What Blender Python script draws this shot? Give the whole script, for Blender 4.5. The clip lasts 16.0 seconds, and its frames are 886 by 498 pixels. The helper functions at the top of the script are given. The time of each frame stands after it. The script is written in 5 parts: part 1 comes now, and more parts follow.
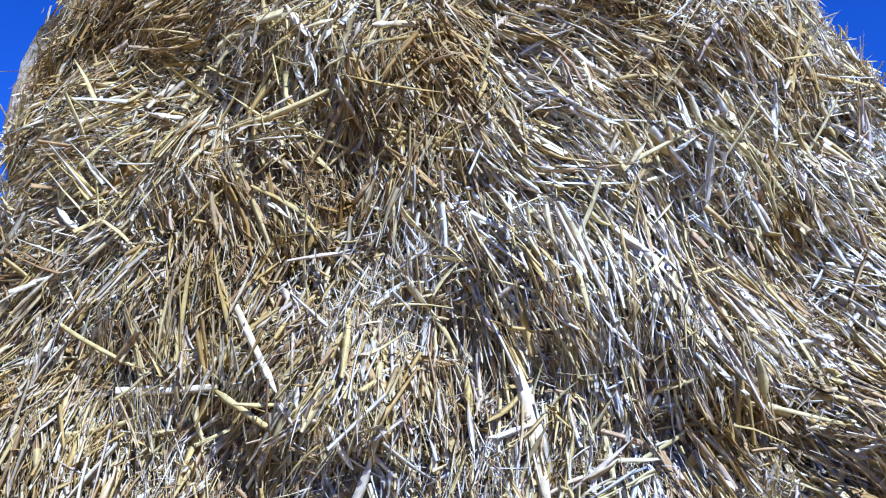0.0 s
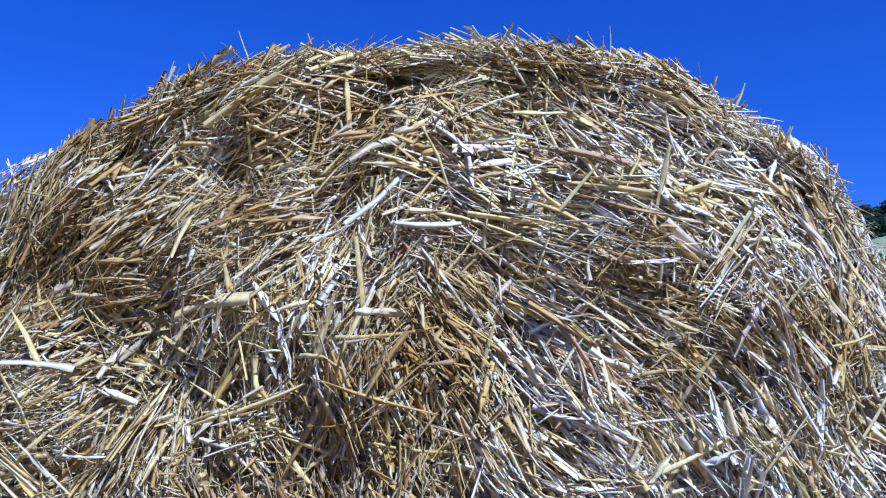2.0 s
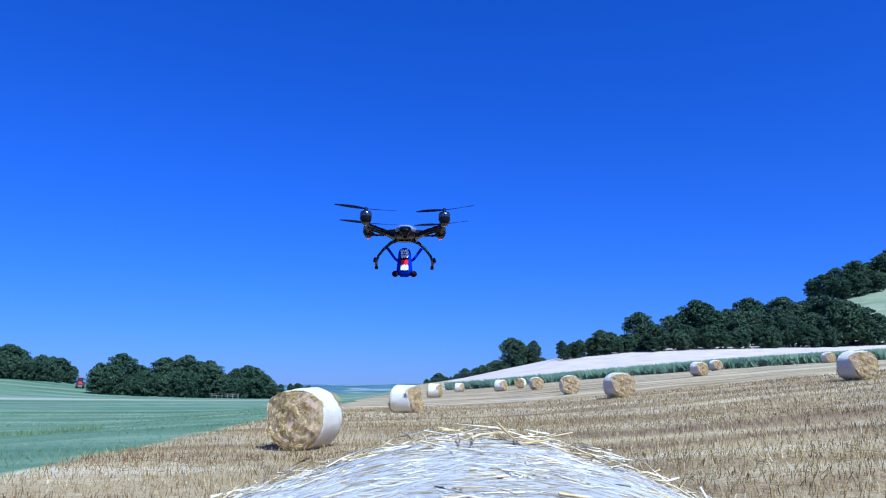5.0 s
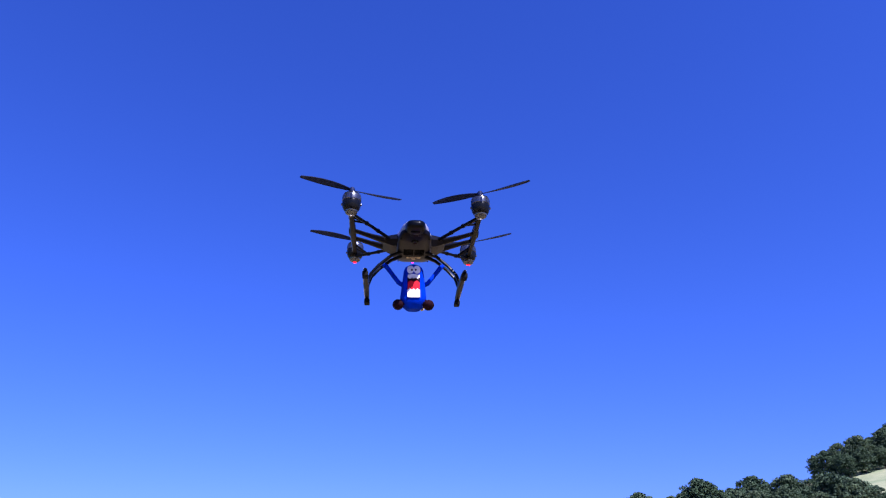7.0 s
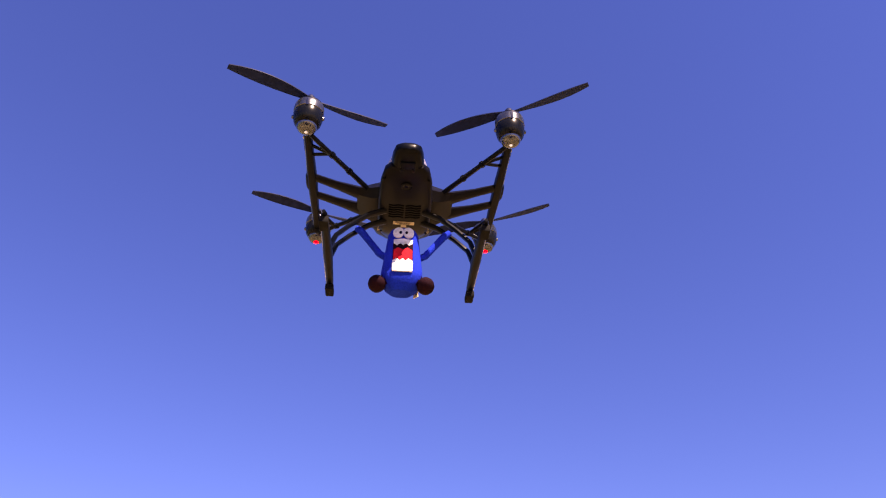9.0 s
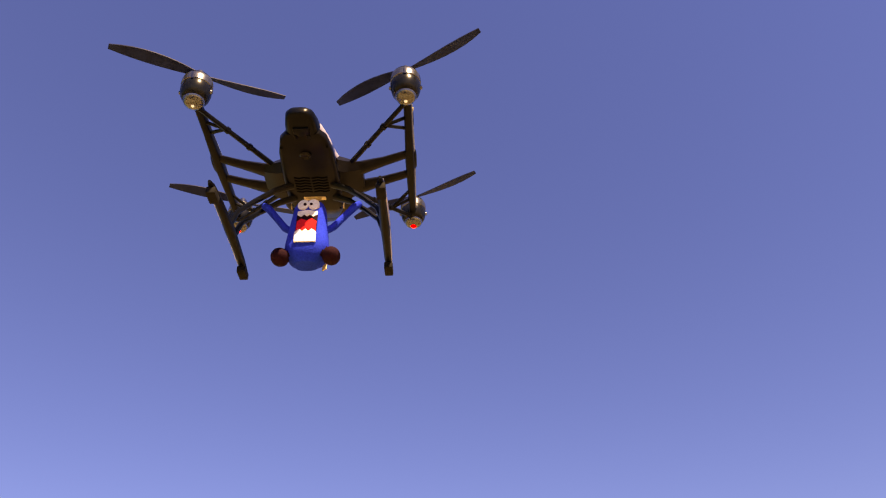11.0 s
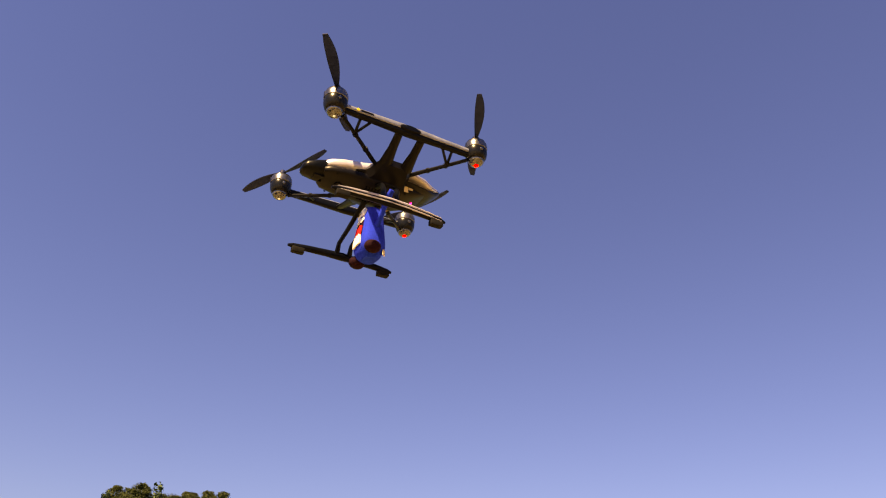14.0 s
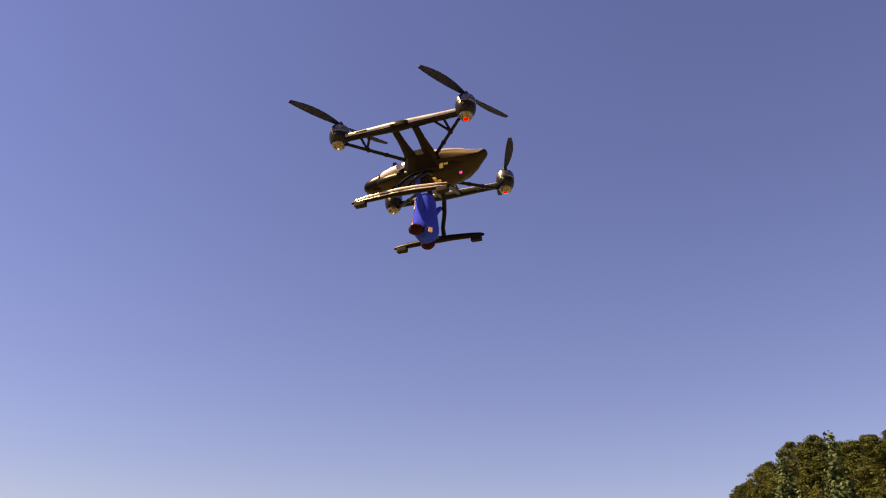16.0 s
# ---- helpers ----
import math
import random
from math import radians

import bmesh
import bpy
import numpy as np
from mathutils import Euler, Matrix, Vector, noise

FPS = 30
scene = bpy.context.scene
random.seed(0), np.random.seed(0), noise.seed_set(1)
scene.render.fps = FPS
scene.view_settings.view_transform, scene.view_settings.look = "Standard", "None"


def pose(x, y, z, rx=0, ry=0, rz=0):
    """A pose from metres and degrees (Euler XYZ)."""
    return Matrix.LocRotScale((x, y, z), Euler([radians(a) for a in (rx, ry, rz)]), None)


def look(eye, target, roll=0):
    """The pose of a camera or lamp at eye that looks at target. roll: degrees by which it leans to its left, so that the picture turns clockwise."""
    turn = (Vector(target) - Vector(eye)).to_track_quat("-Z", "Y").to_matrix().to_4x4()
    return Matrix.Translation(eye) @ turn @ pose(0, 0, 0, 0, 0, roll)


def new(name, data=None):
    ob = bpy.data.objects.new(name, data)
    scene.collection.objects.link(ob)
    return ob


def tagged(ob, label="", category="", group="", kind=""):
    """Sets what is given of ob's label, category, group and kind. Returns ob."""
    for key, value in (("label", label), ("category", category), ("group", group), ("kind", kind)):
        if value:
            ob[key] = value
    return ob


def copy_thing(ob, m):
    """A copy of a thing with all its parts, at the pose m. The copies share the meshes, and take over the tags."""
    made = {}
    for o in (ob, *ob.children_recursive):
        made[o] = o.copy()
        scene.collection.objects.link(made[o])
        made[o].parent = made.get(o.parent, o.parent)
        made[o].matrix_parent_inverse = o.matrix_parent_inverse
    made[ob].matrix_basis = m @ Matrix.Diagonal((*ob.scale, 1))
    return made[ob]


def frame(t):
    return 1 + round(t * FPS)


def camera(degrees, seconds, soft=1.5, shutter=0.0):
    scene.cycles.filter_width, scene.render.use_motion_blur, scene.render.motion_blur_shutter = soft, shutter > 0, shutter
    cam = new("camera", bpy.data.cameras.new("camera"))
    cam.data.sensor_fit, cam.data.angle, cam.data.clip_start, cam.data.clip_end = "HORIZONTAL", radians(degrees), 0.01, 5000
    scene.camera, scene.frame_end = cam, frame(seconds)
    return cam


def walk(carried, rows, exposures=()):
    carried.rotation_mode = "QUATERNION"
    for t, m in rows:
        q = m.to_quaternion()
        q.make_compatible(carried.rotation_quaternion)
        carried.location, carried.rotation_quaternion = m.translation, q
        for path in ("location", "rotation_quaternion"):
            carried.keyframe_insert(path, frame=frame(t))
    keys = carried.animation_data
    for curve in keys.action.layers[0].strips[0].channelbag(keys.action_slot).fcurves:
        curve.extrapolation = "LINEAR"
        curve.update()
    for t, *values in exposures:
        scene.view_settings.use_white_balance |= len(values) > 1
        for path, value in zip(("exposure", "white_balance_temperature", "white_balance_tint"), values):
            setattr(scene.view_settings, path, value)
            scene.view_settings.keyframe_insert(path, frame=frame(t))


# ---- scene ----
PATH = [
    (0.0, 0.000, -1.027, 0.465, 1.21, 11.47, 0.39),
    (0.5, -0.001, -1.018, 0.530, 1.18, 11.87, 0.32),
    (1.0, -0.004, -1.000, 0.619, 0.85, 11.39, 0.17),
    (1.5, -0.003, -0.983, 0.740, 0.79, 10.96, 0.13),
    (2.0, -0.007, -0.963, 0.959, 0.59, 6.46, 0.14),
    (2.5, -0.018, -0.916, 1.080, 0.22, 6.05, 0.04),
    (3.0, -0.038, -0.884, 1.187, -0.39, 6.11, 0.20),
    (3.5, -0.043, -0.820, 1.307, -0.13, 6.19, -0.45),
    (4.0, -0.049, -0.708, 1.411, 0.00, 6.55, 0.01),
    (4.5, -0.050, -0.300, 1.484, 0.00, 7.60, 0.00),
    (5.0, -0.050, 0.050, 1.532, 0.00, 10.85, 0.00),
    (6.2, -0.130, 1.120, 1.570, -0.60, 18.60, -0.20),
    (7.5, -0.225, 2.001, 1.195, -1.33, 28.79, -0.49),
    (8.0, -0.234, 2.358, 1.265, -1.67, 31.57, -0.16),
    (8.5, -0.228, 2.532, 1.395, -1.69, 31.17, -0.12),
    (9.0, -0.203, 2.618, 1.360, -1.44, 34.64, 0.28),
    (9.5, -0.197, 2.686, 1.382, -2.49, 35.27, -0.64),
    (10.0, -0.133, 2.730, 1.336, -2.75, 37.72, -1.86),
    (12.5, 0.569, 2.822, 1.269, 27.84, 34.86, 1.00),
    (13.0, 0.845, 2.967, 1.263, 41.89, 32.96, 2.62),
    (13.5, 1.038, 3.115, 1.212, 51.57, 32.73, 2.39),
    (14.0, 1.257, 3.371, 1.204, 65.06, 31.05, 2.46),
    (14.5, 1.377, 3.648, 1.144, 77.08, 31.67, 2.18),
    (15.0, 1.487, 3.988, 1.146, 89.99, 29.72, 2.26),
    (15.5, 1.506, 4.320, 1.166, 101.66, 27.36, 2.02),
    (16.0, 1.439, 4.685, 1.150, 114.15, 26.46, 1.59),
]


def carried_pose(x, y, z, yaw, pitch, roll):
    yw, p = radians(yaw), radians(pitch)
    ahead = Vector((-math.sin(yw) * math.cos(p), math.cos(yw) * math.cos(p), math.sin(p)))
    eye = Vector((x, y, z))
    return look(eye, eye + ahead, roll)


EXPOSURES = [(0.0, 0.60, 4500, 14), (2.5, 0.42, 4430, 15), (4.0, 0.44, 4340, 12), (5.0, 0.62, 4480, 8), (7.3, 1.22, 5800, 32), (9.0, 1.60, 9200, 35), (10.1, 1.71, 14000, 29), (12.3, 1.76, 31000, 20), (16.0, 1.63, 48000, 17)]
cam = camera(63.0, 16.0, soft=1.15)
walk(cam, [(r[0], carried_pose(*r[1:])) for r in PATH], EXPOSURES)

# ---- world and sun ----
SUN_TO = Vector((0.34, -0.53, 0.775)).normalized()
world = bpy.data.worlds.new("sky")
scene.world = world
world.use_nodes = True
wn, wl = world.node_tree.nodes, world.node_tree.links
wn.clear()
sky = wn.new("ShaderNodeTexSky")
sky.sky_type = "NISHITA"
sky.sun_disc = False
sky.sun_elevation = math.asin(SUN_TO.z)
sky.sun_rotation = math.atan2(SUN_TO.x, SUN_TO.y) % (2 * math.pi)
sky.air_density, sky.dust_density, sky.ozone_density = 1.3, 0.0, 1.2
deep = wn.new("ShaderNodeMix")
deep.data_type, deep.blend_type = "RGBA", "MULTIPLY"
deep.inputs[0].default_value = 1.0
deep.inputs[7].default_value = (0.33, 0.522, 1.40, 1)
back = wn.new("ShaderNodeBackground")
back.inputs["Strength"].default_value = 0.051
wout = wn.new("ShaderNodeOutputWorld")
wl.new(sky.outputs[0], deep.inputs[6])
wl.new(deep.outputs[2], back.inputs["Color"])
wl.new(back.outputs[0], wout.inputs["Surface"])

sun_data = bpy.data.lights.new("sun", "SUN")
sun_data.energy, sun_data.angle, sun_data.color = 5.0, radians(0.53), (1.0, 0.95, 0.87)
sun = new("sun", sun_data)
sun.matrix_world = look((0, 0, 60), Vector((0, 0, 60)) - SUN_TO)


# ---- helpers of this scene ----
def hill(x, y, cx, cy, amp, sx, sy=None):
    sy = sy or sx
    return amp * np.exp(-((x - cx) ** 2) / (2 * sx * sx) - ((y - cy) ** 2) / (2 * sy * sy))


BANK = (1.5, 4.2)


def bank_rise(way):
    """How high the wooded bank stands, by the direction in degrees to the left of the large bale's axis."""
    return 1 / (1 + np.exp(np.clip((way - 93.5) / 1.7, -30, 30))) / (1 + np.exp(np.clip((52.0 - way) / 2.0, -30, 30)))


def height(x, y):
    """Height of the ground, for numbers or arrays."""
    x, y = np.asarray(x, float), np.asarray(y, float)
    r = np.hypot(x, y)
    slope = 0.10 * 3.0 * np.log1p(np.exp(np.clip((x - 3.0) / 3.0, -30, 30)))
    slope = 6.2 * np.tanh(slope / 6.2)
    z = slope + 0.006 * np.clip(y, 0, 95)
    # the green field lies a little lower and falls away from the stubble
    z = z - (0.5 + 0.009 * np.clip(y, 0, 200)) / (1 + np.exp(np.clip((x + 14) / 3.0, -30, 30)))
    z = z + hill(x, y, 228, 326, 45, 85) + hill(x, y, 52, 232, 5.6, 38) + hill(x, y, -130, 203, 6.2, 32)
    # wooded bank on the far side of the green field
    way, far = np.degrees(np.arctan2(-(x - BANK[0]), y - BANK[1])), np.hypot(x - BANK[0], y - BANK[1])
    z = z + 22.0 * np.exp(-(((far - 136) / 26) ** 2)) * bank_rise(way)
    z = z + 0.035 * np.sin(0.9 * x + 0.3 * y) * np.sin(0.7 * y) * np.clip(r / 6 - 0.4, 0, 1)
    fall = np.clip((r - 420) / 500, 0, 1)
    fall = fall * fall * (3 - 2 * fall)
    z = z * (1 - fall) - 30 * fall
    far = np.clip((r - 1700) / 900, 0, 1)
    th = np.arctan2(x, y)
    z = z + far * (44 + 12 * np.sin(9 * th + 1) + 6 * np.sin(23 * th))
    return z


def ground_z(x, y):
    return float(height(x, y))


def mesh_of(name, verts, faces, smooth=False):
    me = bpy.data.meshes.new(name)
    me.from_pydata(np.asarray(verts).tolist(), [], np.asarray(faces).tolist() if isinstance(faces, np.ndarray) else faces)
    if smooth:
        me.polygons.foreach_set("use_smooth", [True] * len(me.polygons))
    me.update()
    return me


def part(name, source, material, parent=None, label="", smooth=None):
    """One mesh object from a bmesh or a mesh, under a thing or a part."""
    if isinstance(source, bmesh.types.BMesh):
        me = bpy.data.meshes.new(name)
        bmesh.ops.recalc_face_normals(source, faces=source.faces[:])
        source.to_mesh(me)
        source.free()
        if smooth is None:
            smooth = True
    else:
        me = source
    if smooth:
        me.polygons.foreach_set("use_smooth", [True] * len(me.polygons))
        me.set_sharp_from_angle(angle=radians(38))
    for m in material if isinstance(material, (list, tuple)) else [material]:
        me.materials.append(m)
    ob = new(name, me)
    ob.parent = parent
    if label:
        ob["label"] = label
    return ob


def thing(name, m, label, category, group="", kind=""):
    ob = new(name)
    ob.empty_display_size = 0.1
    ob.matrix_basis = m
    return tagged(ob, label, category, group, kind)


def box(bm, cx, cy, cz, sx, sy, sz, bevel=0.0, m=None):
    r = bmesh.ops.create_cube(bm, size=1.0)
    mat = Matrix.Translation((cx, cy, cz)) @ (m or Matrix()) @ Matrix.Diagonal((sx, sy, sz, 1))
    bmesh.ops.transform(bm, matrix=mat, verts=r["verts"])
    if bevel:
        es = list({e for v in r["verts"] for e in v.link_edges})
        bmesh.ops.bevel(bm, geom=es, offset=bevel, segments=2, affect="EDGES", profile=0.6)
    return bm


def tube(bm, pts, radii, n=10, flat=1.0, up=(0, 0, 1), caps=True, index=0):
    """A tube through pts; radii for each point; flat squeezes it along up."""
    pts = [Vector(p) for p in pts]
    radii = radii if isinstance(radii, (list, tuple)) else [radii] * len(pts)
    rings = []
    for i, p in enumerate(pts):
        d = (pts[min(i + 1, len(pts) - 1)] - pts[max(i - 1, 0)]).normalized()
        side = d.cross(Vector(up))
        if side.length < 1e-4:
            side = d.cross(Vector((1, 0, 0)))
        side.normalize()
        over = side.cross(d).normalized()
        rings.append([bm.verts.new(p + side * math.cos(a) * radii[i] + over * math.sin(a) * radii[i] * flat)
                      for a in [2 * math.pi * k / n for k in range(n)]])
    fs = []
    for a, b in zip(rings, rings[1:]):
        for k in range(n):
            fs.append(bm.faces.new((a[k], a[(k + 1) % n], b[(k + 1) % n], b[k])))
    if caps:
        fs += [bm.faces.new(rings[0][::-1]), bm.faces.new(rings[-1])]
    for f in fs:
        f.material_index = index
    return bm


def lathe(bm, profile, n=20, m=None, index=0):
    """A turned form round z: profile is a list of (radius, z)."""
    rings = []
    for r, z in profile:
        if r < 1e-6:
            rings.append([bm.verts.new((0, 0, z))])
        else:
            rings.append([bm.verts.new((r * math.cos(2 * math.pi * k / n), r * math.sin(2 * math.pi * k / n), z)) for k in range(n)])
    for a, b in zip(rings, rings[1:]):
        for k in range(n):
            q = [a[k % len(a)], a[(k + 1) % len(a)], b[(k + 1) % len(b)], b[k % len(b)]]
            u = list(dict.fromkeys(q))
            if len(u) > 2:
                bm.faces.new(u).material_index = index
    if m is not None:
        bmesh.ops.transform(bm, matrix=m, verts=[v for r in rings for v in r])
    return bm


# ---- materials ----
def material(name, rough=0.6, metal=0.0, spec=0.5):
    m = bpy.data.materials.new(name)
    m.use_nodes = True
    n = m.node_tree.nodes
    b = n["Principled BSDF"]
    b.inputs["Roughness"].default_value = rough
    b.inputs["Metallic"].default_value = metal
    b.inputs["Specular IOR Level"].default_value = spec
    return m, n, m.node_tree.links, b


def ramp(n, stops):
    r = n.new("ShaderNodeValToRGB")
    e = r.color_ramp.elements
    while len(e) < len(stops):
        e.new(0.5)
    for el, (p, c) in zip(e, stops):
        el.position, el.color = p, (*c, 1)
    return r


def noise_node(n, l, scale, detail=4.0, rough=0.55, coord="Object", stretch=None):
    t = n.new("ShaderNodeTexCoord")
    out = t.outputs[coord]
    if stretch:
        mp = n.new("ShaderNodeMapping")
        mp.inputs["Scale"].default_value = stretch
        l.new(out, mp.inputs["Vector"])
        out = mp.outputs[0]
    x = n.new("ShaderNodeTexNoise")
    x.inputs["Scale"].default_value, x.inputs["Detail"].default_value, x.inputs["Roughness"].default_value = scale, detail, rough
    l.new(out, x.inputs["Vector"])
    return x


def bump(n, l, b, height_out, strength=0.3, dist=0.01):
    k = n.new("ShaderNodeBump")
    k.inputs["Strength"].default_value, k.inputs["Distance"].default_value = strength, dist
    l.new(height_out, k.inputs["Height"])
    l.new(k.outputs[0], b.inputs["Normal"])


def mixed(n, l, fac, a, b, mode="MIX"):
    x = n.new("ShaderNodeMix")
    x.data_type, x.blend_type = "RGBA", mode
    for sock, v in ((x.inputs[0], fac), (x.inputs[6], a), (x.inputs[7], b)):
        if isinstance(v, (int, float)):
            sock.default_value = v
        elif isinstance(v, tuple):
            sock.default_value = (*v, 1)
        else:
            l.new(v, sock)
    return x.outputs[2]


def plain(name, color, rough=0.5, metal=0.0, vary=0.25, scale=30.0, bump_by=0.15, spec=0.5):
    """A surface with grain and wear at two scales."""
    m, n, l, b = material(name, rough, metal, spec)
    a, c = noise_node(n, l, scale, 5), noise_node(n, l, scale / 7, 3)
    dark, light = tuple(v * (1 - vary) for v in color), tuple(min(1, v * (1 + vary)) for v in color)
    r1 = ramp(n, [(0.3, dark), (0.7, light)])
    l.new(a.outputs[0], r1.inputs[0])
    r2 = ramp(n, [(0.35, (0.82, 0.82, 0.82)), (0.65, (1.1, 1.1, 1.1))])
    l.new(c.outputs[0], r2.inputs[0])
    l.new(mixed(n, l, 1.0, r1.outputs[0], r2.outputs[0], "MULTIPLY"), b.inputs["Base Color"])
    rr = n.new("ShaderNodeMapRange")
    rr.inputs[3].default_value, rr.inputs[4].default_value = max(0.05, rough - 0.1), min(1, rough + 0.12)
    l.new(c.outputs[0], rr.inputs[0])
    l.new(rr.outputs[0], b.inputs["Roughness"])
    if bump_by:
        bump(n, l, b, a.outputs[0], bump_by, 0.004)
    return m


def straw_material(name, stops, rough=0.42, grain=90.0, golden=False, rows=False):
    m, n, l, b = material(name, rough, 0.0, 0.22)
    g = n.new("ShaderNodeNewGeometry")
    r = ramp(n, stops)
    l.new(g.outputs["Random Per Island"], r.inputs[0])
    a = noise_node(n, l, grain, 3)
    r2 = ramp(n, [(0.3, (0.75, 0.72, 0.66)), (0.7, (1.12, 1.12, 1.12))])
    l.new(a.outputs[0], r2.inputs[0])
    c = noise_node(n, l, 5.0, 4)
    r3 = ramp(n, [(0.36, (0.72, 0.61, 0.40)), (0.47, (0.95, 0.91, 0.82)), (0.60, (1.08, 1.08, 1.08))])
    l.new(c.outputs[0], r3.inputs[0])
    fine = mixed(n, l, 1.0, r.outputs[0], r2.outputs[0], "MULTIPLY")
    tinted = mixed(n, l, 1.0, fine, r3.outputs[0], "MULTIPLY")
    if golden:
        # golden towards the upper left, paler lower right; the darkening is partly painted shade
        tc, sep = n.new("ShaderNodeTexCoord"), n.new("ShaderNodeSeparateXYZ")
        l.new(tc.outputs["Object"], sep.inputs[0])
        shade_slope = n.new("ShaderNodeMath")
        shade_slope.operation = "MULTIPLY_ADD"
        l.new(sep.outputs["Z"], shade_slope.inputs[0])
        shade_slope.inputs[1].default_value = -0.50
        l.new(sep.outputs["X"], shade_slope.inputs[2])
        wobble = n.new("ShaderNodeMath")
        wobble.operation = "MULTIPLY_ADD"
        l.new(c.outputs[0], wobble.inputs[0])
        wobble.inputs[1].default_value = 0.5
        l.new(shade_slope.outputs[0], wobble.inputs[2])
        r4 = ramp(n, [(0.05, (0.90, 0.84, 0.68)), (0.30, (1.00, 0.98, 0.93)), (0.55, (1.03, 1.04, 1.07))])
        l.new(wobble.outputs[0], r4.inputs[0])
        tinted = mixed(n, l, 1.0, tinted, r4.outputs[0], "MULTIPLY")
    if rows:
        # drilled rows and swaths across the field, brown where the stubble is short
        band = noise_node(n, l, 0.9, 4, 0.6, stretch=(0.06, 0.62, 0.3))
        r5 = ramp(n, [(0.40, (0.58, 0.45, 0.33)), (0.50, (0.95, 0.92, 0.86)), (0.60, (1.15, 1.15, 1.12))])
        l.new(band.outputs[0], r5.inputs[0])
        tinted = mixed(n, l, 1.0, tinted, r5.outputs[0], "MULTIPLY")
    l.new(tinted, b.inputs["Base Color"])
    bump(n, l, b, a.outputs[0], 0.2, 0.002)
    return m


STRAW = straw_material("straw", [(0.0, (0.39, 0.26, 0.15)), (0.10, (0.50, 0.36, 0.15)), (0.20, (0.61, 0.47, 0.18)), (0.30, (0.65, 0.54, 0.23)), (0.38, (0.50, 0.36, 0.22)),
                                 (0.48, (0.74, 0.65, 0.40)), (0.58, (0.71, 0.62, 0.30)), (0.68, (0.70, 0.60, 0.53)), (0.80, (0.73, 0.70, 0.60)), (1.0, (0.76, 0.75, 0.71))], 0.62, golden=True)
STRAW_PALE = straw_material("weathered_straw", [(0.0, (0.56, 0.43, 0.22)), (0.25, (0.76, 0.64, 0.36)), (0.55, (0.83, 0.74, 0.52)), (1.0, (0.88, 0.82, 0.72))], 0.5)
STRAW_GOLD = straw_material("golden_straw", [(0.0, (0.34, 0.22, 0.06)), (0.25, (0.58, 0.42, 0.13)), (0.6, (0.74, 0.58, 0.22)), (1.0, (0.84, 0.73, 0.42))], 0.6)
STUBBLE = straw_material("stubble_straw", [(0.0, (0.15, 0.10, 0.04)), (0.4, (0.30, 0.21, 0.08)), (0.8, (0.41, 0.33, 0.16)), (1.0, (0.53, 0.46, 0.30))], 0.55, 20, rows=True)
STRAW_CORE = plain("packed_straw", (0.42, 0.29, 0.18), 0.8, 0, 0.5, 60, 0.8)


def wrap_material():
    m, n, l, b = material("net_wrap", 0.55)
    a = noise_node(n, l, 110, 6, 0.7, stretch=(0.3, 1.2, 0.3))
    c = noise_node(n, l, 5, 3)
    r = ramp(n, [(0.41, (0.42, 0.31, 0.13)), (0.47, (0.68, 0.57, 0.34)), (0.52, (0.80, 0.74, 0.61)), (0.58, (0.86, 0.81, 0.74))])
    l.new(a.outputs[0], r.inputs[0])
    r2 = ramp(n, [(0.3, (0.86, 0.85, 0.83)), (0.7, (1.06, 1.06, 1.06))])
    l.new(c.outputs[0], r2.inputs[0])
    l.new(mixed(n, l, 1.0, r.outputs[0], r2.outputs[0], "MULTIPLY"), b.inputs["Base Color"])
    bump(n, l, b, a.outputs[0], 0.9, 0.02)
    return m


WRAP = wrap_material()
NET = plain("white_net", (0.86, 0.79, 0.75), 0.4, 0, 0.15, 40, 0.1)
RED_NET = plain("red_net_thread", (0.84, 0.30, 0.38), 0.5, 0, 0.2, 80, 0.1)


